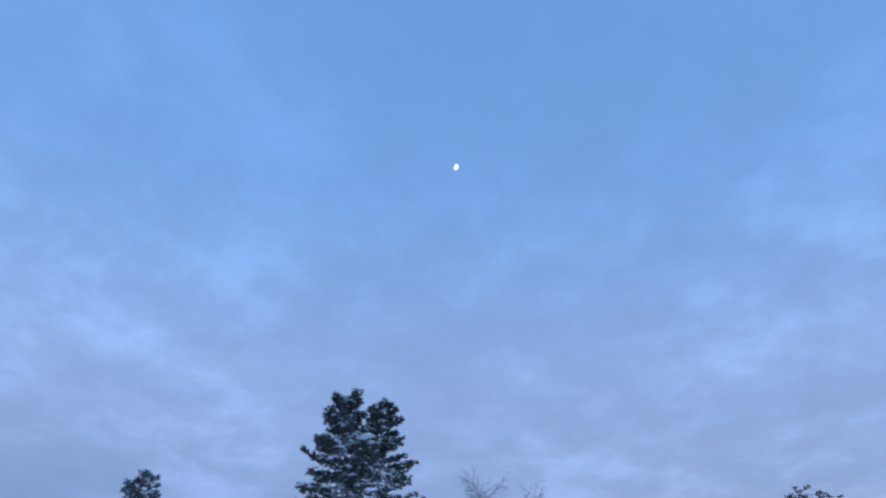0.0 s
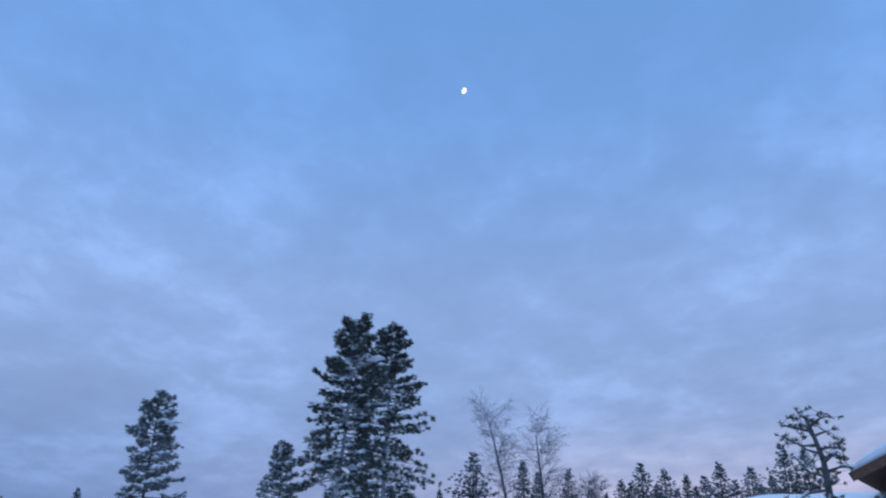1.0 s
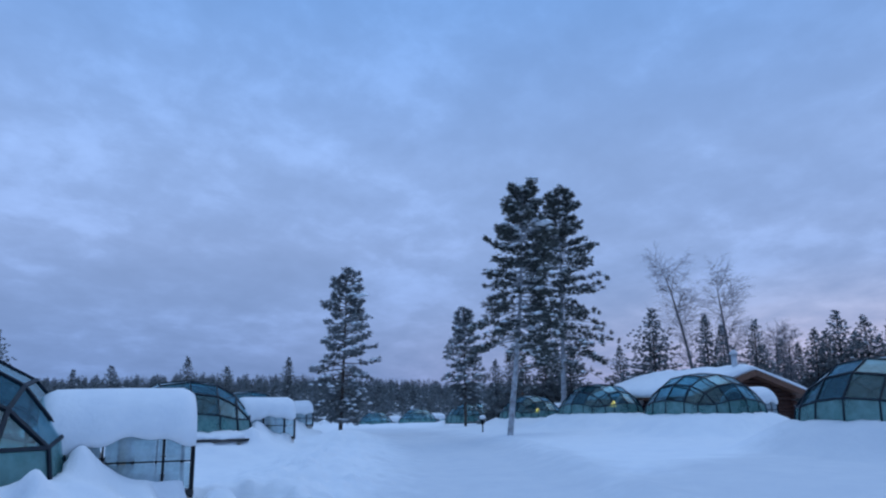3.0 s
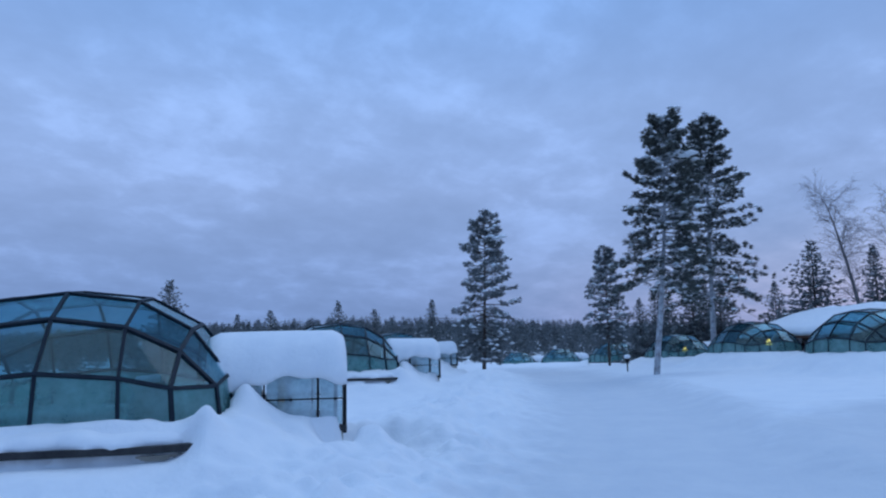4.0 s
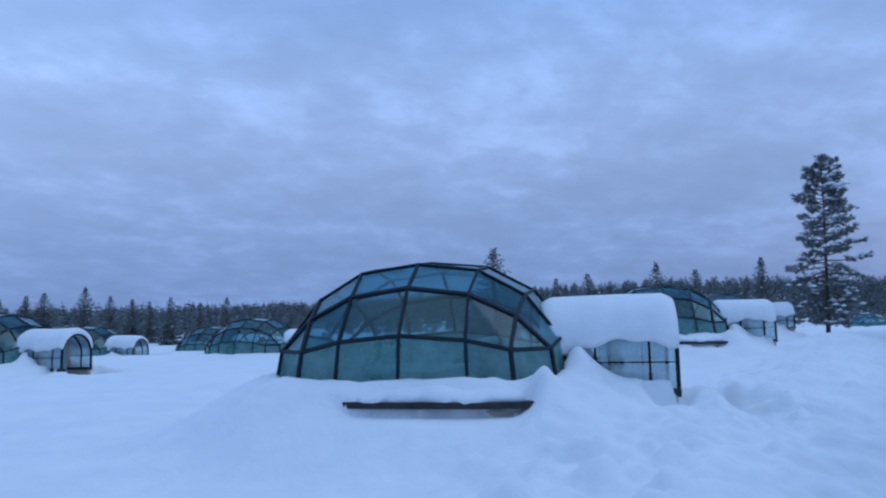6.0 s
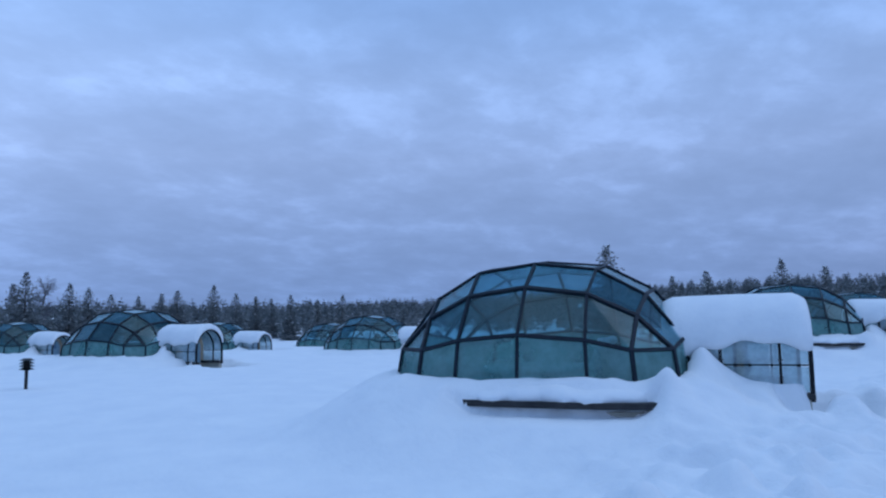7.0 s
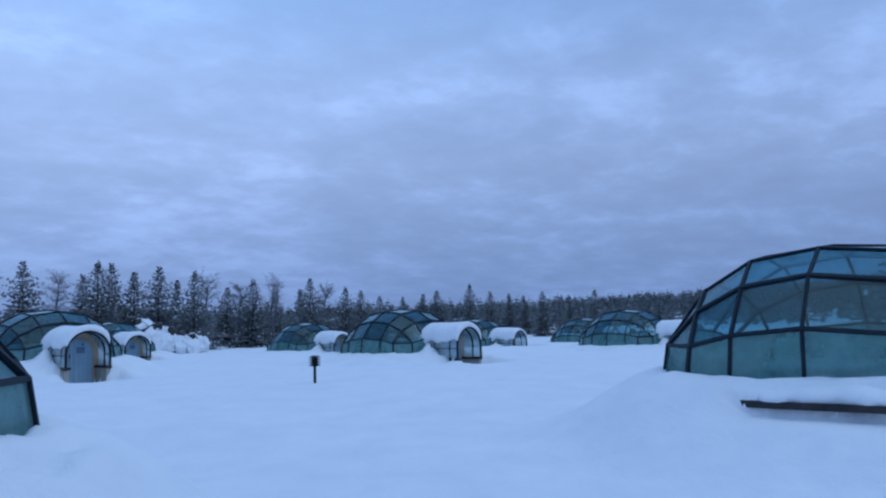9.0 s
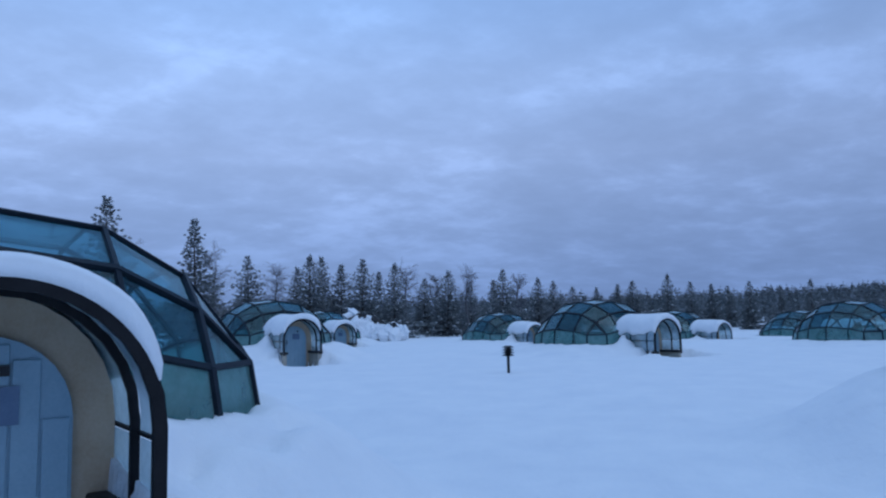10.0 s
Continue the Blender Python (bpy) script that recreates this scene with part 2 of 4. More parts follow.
def sweep(points, width, depth, out=None, closed=False):
    """A rectangular bar along a polyline. out: the way the bar's depth points, per point."""
    verts, faces = [], []
    pts = [Vector(p) for p in points]
    n = len(pts)
    for i, p in enumerate(pts):
        a = pts[i - 1] if (i or closed) else p
        b = pts[(i + 1) % n] if (i < n - 1 or closed) else p
        t = (b - a).normalized()
        o = Vector(out[i]) if out else Vector((0, 0, 1))
        s = t.cross(o).normalized()
        o = s.cross(t).normalized()
        for sx, so in ((-1, -1), (1, -1), (1, 1), (-1, 1)):
            verts.append(p + s * sx * width / 2 + o * so * depth / 2)
    m = n if closed else n - 1
    for i in range(m):
        j = (i + 1) % n
        for k in range(4):
            faces.append((i * 4 + k, i * 4 + (k + 1) % 4, j * 4 + (k + 1) % 4, j * 4 + k))
    if not closed:
        faces += [(3, 2, 1, 0), tuple(range(n * 4 - 4, n * 4))]
    return verts, faces


def tube(points, radii, sides=8):
    verts, faces = [], []
    pts = [Vector(p) for p in points]
    for i, p in enumerate(pts):
        t = (pts[min(i + 1, len(pts) - 1)] - pts[max(i - 1, 0)]).normalized()
        a = t.orthogonal().normalized()
        b = t.cross(a)
        for k in range(sides):
            w = 2 * math.pi * k / sides
            verts.append(p + (a * math.cos(w) + b * math.sin(w)) * radii[i])
    for i in range(len(pts) - 1):
        for k in range(sides):
            k2 = (k + 1) % sides
            faces.append((i * sides + k, i * sides + k2, (i + 1) * sides + k2, (i + 1) * sides + k))
    faces.append(tuple(range((len(pts) - 1) * sides, len(pts) * sides)))
    return verts, faces


def add(store, vf):
    n = len(store[0])
    store[0].extend(vf[0])
    store[1].extend(tuple(i + n for i in f) for f in vf[1])


# ---- where the igloos stand: x, y, height of the ground there, way of the porch in degrees ----
def polar(bearing, d):
    return d * math.sin(radians(bearing)), d * math.cos(radians(bearing))


# last: whether the sill under the glass lies bare
IGLOOS = {
    "a": (-8.624, 7.231, 0.0, 38.6, 1), "seven": (-6.0, -4.055, 0.06, 39.2, 0), "a_next": (*polar(-33.0, 26.0), 0.25, 40, 1), "a_third": (*polar(-28.8, 42.0), 0.45, 40, 0),
    "b": (*polar(16.7, 22.4), 0.36, 43, 0), "c": (*polar(4.9, 32.2), 0.53, 43, 0), "c_two": (*polar(-2.4, 42.8), 0.59, 45, 0), "c_three": (*polar(-7.6, 56.0), 0.35, 45, 0),
    "c_four": (*polar(-12.2, 71.0), 0.12, 45, 0), "c_five": (*polar(-16.2, 92.0), -0.2, 45, 0), "c_six": (*polar(-19.4, 98.0), -0.5, 45, 0),
    "e": (*polar(-80.75, 28.84), -0.24, 36.6, 0), "f": (*polar(-87.9, 46.0), -0.5, 36.6, 0), "g": (*polar(-75.0, 46.0), -0.6, 36.6, 0),
    "d": (*polar(-63.5, 36.0), -0.42, 36, 0), "d_two": (*polar(-66.6, 50.0), -0.72, 36, 0), "h": (*polar(-105.4, 28.5), 0.0, 36, 0), "h_two": (*polar(-101.6, 44.0), -0.2, 36, 0),
}


# ---- ground ----
def near_line(px, py, line):
    best = np.full(px.shape, 1e9)
    for (x0, y0), (x1, y1) in zip(line, line[1:]):
        dx, dy = x1 - x0, y1 - y0
        s = np.clip(((px - x0) * dx + (py - y0) * dy) / (dx * dx + dy * dy), 0, 1)
        best = np.minimum(best, np.hypot(px - x0 - s * dx, py - y0 - s * dy))
    return best


WAVES = [(random.uniform(0, 6.28), random.uniform(0, 6.28), random.uniform(0.7, 1.4)) for _ in range(28)]


def lumps(px, py, size, first, count=7):
    out = np.zeros(px.shape)
    for a, ph, s in WAVES[first:first + count]:
        k = 2 * math.pi / (size * s)
        out += np.sin((px * math.cos(a) + py * math.sin(a)) * k + ph + 1.7 * np.sin((px * math.sin(a) - py * math.cos(a)) * k * 0.6 + 2 * ph))
    return out / count


ROAD = [(0.8, 2.0), (0.2, 4.5), (-1.3, 9.0), (-2.6, 15.0), (-6.0, 26.0), (-12.5, 42.0), (-22.0, 60.0)]
BANK = [(-3.4, 4.4), (-4.6, 7.0), (-5.4, 10.5), (-6.6, 15.0), (-9.5, 24.0), (-15.0, 38.0)]


RIDGE = [(0.72, 10.04), (0.12, 12.75), (-1.37, 17.28), (-4.06, 26.85)]
# Open snow right of the track where shade is painted into the colour.
SHADED_SIDE = [(3.0, 4.0), (3.5, 12.0), (8.0, 20.0)]


def height(px, py):
    px, py = np.asarray(px, float), np.asarray(py, float)
    d = np.hypot(px, py)
    bearing = np.degrees(np.arctan2(px, py))
    z = 0.35 * np.clip((d - 5) / 12, 0, 1)
    z = z + np.clip((py - 4) / 40, 0, 1) * 0.55 * np.exp(-((bearing - 5) / 28) ** 2)
    z = z + lumps(px, py, 5.0, 0) * 0.07 * np.clip(d / 6, 0.3, 1) + lumps(px, py, 1.6, 7) * 0.02
    b = near_line(px, py, BANK)
    rough = 1 + 0.5 * lumps(px, py, 0.9, 14) + 0.5 * lumps(px, py, 2.2, 3)
    z = z + 0.30 * np.exp(-(b / 1.3) ** 2) * rough + 0.05 * np.exp(-(b / 3.0) ** 2) * lumps(px, py, 0.55, 18)
    z = z + (0.15 * lumps(px, py, 0.85, 5) + 0.10 * lumps(px, py, 0.42, 12)) * np.exp(-(b / 1.7) ** 2)
    z = z - 0.16 * np.exp(-(near_line(px, py, ROAD) / 2.3) ** 4)
    z = z + (0.16 + 0.05 * lumps(px, py, 0.8, 6)) * np.exp(-(near_line(px, py, RIDGE) / 0.55) ** 2)
    z = z - 0.03 * (np.exp(-((near_line(px, py, ROAD) - 0.75) / 0.22) ** 2))
    for x, y, g, way, bare in IGLOOS.values():
        c, s = math.cos(radians(way)), math.sin(radians(way))
        lx, ly = (px - x) * c + (py - y) * s, -(px - x) * s + (py - y) * c
        dx, dy = lx, ly - 0.12
        gap = (np.abs(dx) ** 3.2 + np.abs(dy) ** 3.2) ** (1 / 3.2) - 2.1
        e = 1 + gap / 1.6
        t = np.hypot(np.maximum(np.maximum(1.2 - lx, lx - 3.2), 0), np.maximum(np.abs(ly) - 0.68, 0)) / 1.2 + 1.05
        r = np.minimum(e, t)
        bank = 0.5 + 0.5 * np.cos(math.pi * np.clip((r - 1.06) / 1.15, 0, 1) ** 0.8)
        lip = np.clip((1.32 - np.abs(dx - 0.48)) / 0.40, 0, 1) * np.clip((-dy - 1.2) / 0.3, 0, 1) if bare else 0.0
        fresh = 0.045 * lumps(px, py, 1.1, 10) + 0.035 * lumps(px, py, 0.5, 16)
        target = g + 0.96 + fresh - 0.12 * np.clip((lx - 1.8) / 1.2, 0, 1) - lip * 0.19 * np.clip((gap - 0.12) / 0.28, 0, 1)
        saddle = (0.36 + 0.12 * lumps(px, py, 0.7, 20)) * np.exp(-((lx - 2.2) / 0.30) ** 2 - ((np.abs(ly) - 0.76) / 0.26) ** 2)
        if bare:
            saddle = saddle + 0.24 * np.exp(-((dx - 1.78) / 0.17) ** 2 - ((dy + 2.16) / 0.2) ** 2) + 0.10 * np.exp(-((dx - 2.3) / 0.25) ** 2 - ((dy + 1.75) / 0.25) ** 2)
        free = z
        z = z * (1 - bank) + np.maximum(target, z) * bank + saddle
        # below the sill the snow lies lower and runs out gently
        apron = 0.5 + 0.5 * np.cos(math.pi * np.clip((gap - 0.3) / 1.9, 0, 1))
        outer = free + (g + 0.56 - free) * apron + 0.03 * lumps(px, py, 1.0, 4)
        scoop = lip * np.clip((gap - 0.36 - 0.035 * lumps(px, py, 0.5, 16)) / 0.02, 0, 1)
        z = z * (1 - scoop) + np.minimum(z, outer) * scoop
        step = np.clip((lx - 2.95) / 0.2, 0, 1) * np.clip((3.6 - lx) / 0.1, 0, 1) * np.clip((-ly - 0.72) / 0.04, 0, 1) * np.clip((1.6 + ly) / 0.5, 0, 1)
        z = z * (1 - step) + np.minimum(z, g + 0.50) * step
        front = np.clip((lx - 3.36) / 0.12, 0, 1) * np.clip((1.0 - np.abs(ly)) / 0.25, 0, 1) * np.clip((5.0 - lx) / 0.9, 0, 1)
        z = z * (1 - front) + (g + 0.12) * front
        inside = np.clip((0.97 - e) / 0.04, 0, 1)
        tunnel = np.clip((0.62 - np.abs(ly)) / 0.05, 0, 1) * np.clip((lx - 1.5) / 0.1, 0, 1) * np.clip((3.5 - lx) / 0.1, 0, 1)
        inside = np.maximum(inside, tunnel)
        z = z * (1 - inside) + (g - 0.05) * inside
    z = z + 1.0 * np.exp(-((px - 14.5) / 5.0) ** 2 - ((py - 27.0) / 4.0) ** 2)
    for qx, qy, deep in ((-4.82, -1.66, 0.17), (-5.80, -1.29, 0.15), (-5.27, -1.50, 0.10), (-5.30, -1.32, 0.06), (-5.37, -1.31, 0.06)):
        z = z - deep * np.exp(-((px - qx) / 0.16) ** 2 - ((py - qy) / 0.13) ** 2) + deep * 0.6 * np.exp(-((px - qx - 0.2) / 0.25) ** 2 - ((py - qy - 0.22) / 0.2) ** 2)
    # wooded hills
    rise = np.clip((d - 120) / 290, 0, 1)
    z = z + rise * rise * (3 - 2 * rise) * (4 + 11.5 * np.exp(-((bearing + 32) / 25) ** 2))
    return z


def build_ground():
    angles = np.radians(np.concatenate([np.arange(-130, 38, 0.3), np.arange(38, 230, 2.0)]))
    radii = np.concatenate([[0.0, 0.25], np.geomspace(0.5, 4, 60)[:-1], np.linspace(4, 7.5, 45)[:-1], np.linspace(7.5, 11.5, 120)[:-1], np.geomspace(11.5, 60, 190), np.geomspace(62, 4500, 60)])
    a, r = np.meshgrid(angles, radii)
    x, y = r * np.sin(a), r * np.cos(a)
    z = height(x, y)
    n = len(angles)
    verts = np.stack([x, y, z], -1).reshape(-1, 3)
    i = np.arange(len(radii) - 1)[:, None] * n
    k = np.arange(n)[None, :]
    k2 = (k + 1) % n
    quads = np.stack([i + k, i + n + k, i + n + k2, i + k2], -1).reshape(-1, 4)
    # Driven track plus the painted shade to its right, as one mask.
    wear_shade = np.minimum(near_line(verts[:, 0], verts[:, 1], ROAD), near_line(verts[:, 0], verts[:, 1], SHADED_SIDE) - 2.5) + 0.5 * lumps(verts[:, 0], verts[:, 1], 1.2, 2) + 0.35 * lumps(verts[:, 0], verts[:, 1], 0.4, 9)
    me = mesh_of("ground", verts, quads, GROUND, True)
    track_shade = me.attributes.new("track_shade", "FLOAT", "POINT")
    track_shade.data.foreach_set("value", np.clip((2.9 - wear_shade) / 1.4, 0, 1).astype(np.float32))
    ob = new("ground", me)
    tagged(ob, "white snow-covered ground with a packed track and drifts", "ground", kind="structure")


build_ground()

# ---- moon ----
def build_moon():
    bm = bmesh.new()
    bmesh.ops.create_uvsphere(bm, u_segments=24, v_segments=12, radius=1.0)
    me = bpy.data.meshes.new("moon")
    # gibbous: the shaded edge is flattened
    for v in bm.verts:
        if v.co.x < 0:
            v.co.x *= 0.45
    bm.to_mesh(me)
    bm.free()
    me.materials.append(MOON)
    me.polygons.foreach_set("use_smooth", [True] * len(me.polygons))
    ob = new("moon", me)
    b, e, d = radians(1.2), radians(35.2), 3000
    ob.matrix_basis = Matrix.Translation((d * math.cos(e) * math.sin(b), d * math.cos(e) * math.cos(b), d * math.sin(e))) @ pose(0, 0, 0, 0, 25, 0) @ Matrix.Diagonal((11, 11, 13, 1))
    tagged(ob, "small bright waxing moon in the blue sky", "moon")


build_moon()

# ---- igloo ----
# The shell is a square net of bars laid over a dome: five bars each way cross at the knots, a belt runs round below them.
RISE = {(0, 0): 2.55, (0, 1): 2.463, (1, 1): 2.359, (0, 2): 2.10, (1, 2): 2.0, (2, 2): 1.711}
SPACE, DRAW = (0.0, 0.872, 1.54), (0.0, 0.039, 0.095)
BELT = ((0.0, 2.057, 1.487), (0.813, 1.942, 1.417), (1.352, 1.823, 1.29))
FOOT = 0.70


def knot(i, j):
    """The crossing of bar i and bar j, each -2 to 2; 3 is the belt."""
    a, b = abs(i), abs(j)
    si, sj = (1 if i >= 0 else -1), (1 if j >= 0 else -1)
    if b == 3:
        return Vector((si * BELT[a][0], sj * BELT[a][1], BELT[a][2]))
    if a == 3:
        return Vector((si * BELT[b][1], sj * BELT[b][0], BELT[b][2]))
    return Vector((si * SPACE[a] * (1 - DRAW[b]), sj * SPACE[b] * (1 - DRAW[a]), RISE[min(a, b), max(a, b)]))


def foot_of(p):
    return Vector((p.x * 1.045, p.y * 1.045, FOOT))


ROUND = [(i, -3) for i in range(-2, 3)] + [(3, j) for j in range(-2, 3)] + [(i, 3) for i in range(2, -3, -1)] + [(-3, j) for j in range(2, -3, -1)]


def pane(corners, thick=0.02):
    c = [Vector(p) for p in corners]
    n = (c[1] - c[0]).cross(c[-1] - c[0]).normalized()
    mid = sum(c, Vector()) / len(c)
    if n.dot(mid - Vector((0, 0, 0.9))) < 0:
        n = -n
    k = len(c)
    verts = c + [p - n * thick for p in c]
    faces = [tuple(range(k)), tuple(range(2 * k - 1, k - 1, -1))]
    faces += [(i, i + k, (i + 1) % k + k, (i + 1) % k) for i in range(k)]
    return verts, faces


def outward(pts):
    return [(Vector(p) - Vector((0, 0, 0.3))).normalized() for p in pts]


def arch_points(x, r, spring, foot, steps=14):
    pts = [Vector((x, -r, foot)), Vector((x, -r, (foot + spring) / 2))]
    pts += [Vector((x, -r * math.cos(math.pi * i / steps), spring + r * math.sin(math.pi * i / steps))) for i in range(steps + 1)]
    return pts + [Vector((x, r, (foot + spring) / 2)), Vector((x, r, foot))]


def snow_roof(x0, x1, r, spring, thick, reach0, reach1, seed, nx=26, na=26):
    """A thick quilt of snow over a barrel roof. reach: how far down each side it hangs, in degrees from the crown."""
    rnd = random.Random(seed)
    ph = [rnd.uniform(0, 6.28) for _ in range(6)]
    top, under = [], []
    for i in range(nx + 1):
        s = i / nx
        x = x0 + (x1 - x0) * s
        for k in range(na + 1):
            q = k / na
            lim0 = reach0 * (1 + 0.06 * math.sin(9 * s + ph[0]) + 0.03 * math.sin(23 * s + ph[1]))
            lim1 = reach1 * (1 + 0.06 * math.sin(8 * s + ph[2]) + 0.03 * math.sin(21 * s + ph[3]))
            lim0, lim1 = (v + 34 * math.exp(-((s / 0.17) ** 2)) for v in (lim0, lim1))
            w = radians(-lim0 + (lim0 + lim1) * q)
            edge = min(1, 5 * min(q, 1 - q)) ** 0.5 * min(1, 9 * min(s, 1 - s) + 0.35) ** 0.5
            t = thick * edge * (0.9 + 0.12 * math.sin(3 * s + 2 * q + ph[4]) + 0.07 * math.sin(7 * q + 5 * s + ph[5]))
            for store, rad in ((top, r + 0.03 + t), (under, r + 0.02)):
                if abs(w) > math.pi / 2:
                    store.append(Vector((x, math.copysign(rad, w), spring - (abs(w) - math.pi / 2) * rad)))
                else:
                    store.append(Vector((x, rad * math.sin(w), spring + rad * math.cos(w))))
    n = (nx + 1) * (na + 1)
    faces = []
    for i in range(nx):
        for k in range(na):
            a = i * (na + 1) + k
            f = (a, a + na + 1, a + na + 2, a + 1)
            faces += [f, tuple(n + j for j in reversed(f))]
    rim = [k for k in range(na)] + [i * (na + 1) + na for i in range(nx)] + [nx * (na + 1) + k for k in range(na, 0, -1)] + [i * (na + 1) for i in range(nx, 0, -1)]
    for a, b in zip(rim, rim[1:] + rim[:1]):
        faces.append((a, b, b + n, a + n))
    return top + under, faces


PORCH_END, PORCH_R, SPRING = 3.44, 0.66, 1.13


def build_igloo(m, label):
    shift = Matrix.Translation((0, 0.12, 0))

    def piece(name, me, parent=None, label="", m=None):
        return hang(name, me, parent, label, shift if parent is ig and name not in ("porch", "door") else m)

    ig = thing("glass_igloo", label, "igloo", m, "glass igloos in the snow")
    # panes: the cap, the four slopes, the corners, the row below the belt
    cells = [(((i, j), (i + 1, j), (i + 1, j + 1), (i, j + 1)), RIMED if max(abs(i + 0.5), abs(j + 0.5)) < 1 else PANE) for i in range(-2, 2) for j in range(-2, 2)]
    for side in (-1, 1):
        for i in range(-2, 2):
            cells.append((((i, 2 * side), (i + 1, 2 * side), (i + 1, 3 * side), (i, 3 * side)), PANE))
            cells.append((((2 * side, i), (2 * side, i + 1), (3 * side, i + 1), (3 * side, i)), PANE))
        for other in (-1, 1):
            cells.append((((2 * side, 2 * other), (2 * side, 3 * other), (3 * side, 2 * other)), PANE))
    for knots, mat in cells:
        piece("pane", mesh_of("pane", *pane([knot(*k) for k in knots]), mat), ig)
    ring = [knot(*k) for k in ROUND]
    feet = [foot_of(p) for p in ring]
    for k in range(20):
        n = (k + 1) % 20
        piece("pane", mesh_of("pane", *pane([feet[k], feet[n], ring[n], ring[k]]), FROST), ig)
    # bars both ways, belt and foot
    for j in range(-2, 3):
        for flip in (False, True):
            pts = [knot(j, i) if flip else knot(i, j) for i in range(-3, 4)]
            pts = [foot_of(pts[0])] + pts + [foot_of(pts[-1])]
            wide = 0.05 if abs(j) == 2 else 0.04
            piece("arch", mesh_of("arch", *sweep(pts, wide, wide, outward(pts)), STEEL), ig)
    piece("belt", mesh_of("belt", *sweep(ring, 0.045, 0.045, outward(ring), True), STEEL), ig)
    piece("foot_rail", mesh_of("foot_rail", *sweep(feet, 0.08, 0.07, closed=True), STEEL), ig)
    # low wall with a dark sill
    reach = [(-0.75, -2.20), (-0.5, -2.28), (-0.2, -2.32), (0.3, -2.33), (0.8, -2.33), (1.25, -2.31), (1.5, -2.24), (1.65, -2.14)]
    piece("plinth", mesh_of("plinth", *sweep([(x, y - 0.02, 0.36) for x, y in reach], 0.18, 0.52), PLINTH), ig, "pale low wall under the glass")
    piece("sill", mesh_of("sill", *sweep([(x, y, 0.69) for x, y in reach], 0.42, 0.075), CAP), ig, "dark snow-dusted sill board")
    bm = bmesh.new()
    bmesh.ops.create_cone(bm, cap_ends=True, segments=32, radius1=1.0, radius2=1.0, depth=0.06)
    bmesh.ops.transform(bm, matrix=Matrix.Translation((0, 0, 0.28)) @ Matrix.Diagonal((2.0, 2.0, 1, 1)), verts=bm.verts)
    part("floor", bm, WOODFLOOR, ig)
    # porch
    porch = piece("porch", mesh_of("porch", *sweep(arch_points(PORCH_END, PORCH_R, SPRING, 0.62), 0.05, 0.06, [(0, p.y, p.z - 0.7) for p in arch_points(0, PORCH_R, SPRING, 0.62)]), BLACK), ig, "black arched porch frame")
    for x in (PORCH_END - 0.35, PORCH_END - 1.05):
        pts = arch_points(x, PORCH_R - 0.02, SPRING, 0.6)
        thin = 0.7 if x < PORCH_END - 1 else 1.0
        piece("hoop", mesh_of("hoop", *sweep(pts, 0.032 * thin, 0.045 * thin, [(0, p.y, p.z - 0.7) for p in pts]), BLACK), porch)
    for side in (-1, 1):
        rail = [Vector((x, side * PORCH_R, SPRING - 0.06)) for x in (1.75, PORCH_END - 0.02)]
        piece("rail", mesh_of("rail", *sweep(rail, 0.02, 0.02), BLACK), porch)
        for x0, x1 in ((1.72, PORCH_END - 1.08), (PORCH_END - 1.02, PORCH_END - 0.38), (PORCH_END - 0.32, PORCH_END - 0.03)):
            for w0, w1 in ((0, 9), (-4, 45), (45, 88)):
                vs, fs = [], []
                for i in range(7):
                    w = radians(w0 + (w1 - w0) * i / 6)
                    if w0 == 0:
                        y, z = PORCH_R, 0.74 + (SPRING - 0.08 - 0.74) * i / 6
                    else:
                        y, z = PORCH_R * math.cos(w), SPRING + PORCH_R * math.sin(w)
                    vs += [(x0, side * y, z), (x1, side * y, z)]
                fs = [(2 * i, 2 * i + 1, 2 * i + 3, 2 * i + 2) for i in range(6)]
                me = mesh_of("porch_pane", vs, fs, PORCH, True)
                piece("porch_pane", me, porch)
        bm = bmesh.new()
        box(bm, (2.1, side * (PORCH_R - 0.04) - 0.07, -0.1), (PORCH_END - 0.02, side * (PORCH_R - 0.04) + 0.07, 0.64), 0.01)
        part("low_wall", bm, PLINTH, porch, "pale low wall")
        bm = bmesh.new()
        box(bm, (2.1, side * (PORCH_R - 0.05) - 0.10, 0.645), (PORCH_END + 0.03, side * (PORCH_R - 0.05) + 0.10, 0.725), 0.015)
        part("wall_cap", bm, CAP, porch, "dark cap board")
    # inner end wall with the door
    xw = PORCH_END - 0.78
    pts = [(p.y * 0.98, p.z - 0.01) for p in arch_points(0, PORCH_R, SPRING, 0.02)]
    n = len(pts)
    vs = [(xw, y, z) for y, z in pts] + [(xw - 0.08, y, z) for y, z in pts]
    fs = [tuple(range(n - 1, -1, -1)), tuple(range(n, 2 * n))] + [(i, (i + 1) % n, (i + 1) % n + n, i + n) for i in range(n)]
    piece("end_wall", mesh_of("end_wall", vs, fs, PLASTER, False, [PLASTER, WOODFLOOR], [0, 1] + [0] * n), porch, "ochre end wall round the door")
    dr, dspring = 0.43, 1.135
    pts = [(p.y, p.z) for p in arch_points(0, dr, dspring, 0.03)]
    n = len(pts)
    vs = [(xw + 0.05, y, z) for y, z in pts] + [(xw + 0.005, y, z) for y, z in pts]
    fs = [tuple(range(n - 1, -1, -1)), tuple(range(n, 2 * n))] + [(i, (i + 1) % n, (i + 1) % n + n, i + n) for i in range(n)]
    door = piece("door", mesh_of("door", vs, fs, DOOR), ig, "pale blue arched plank door, shut")
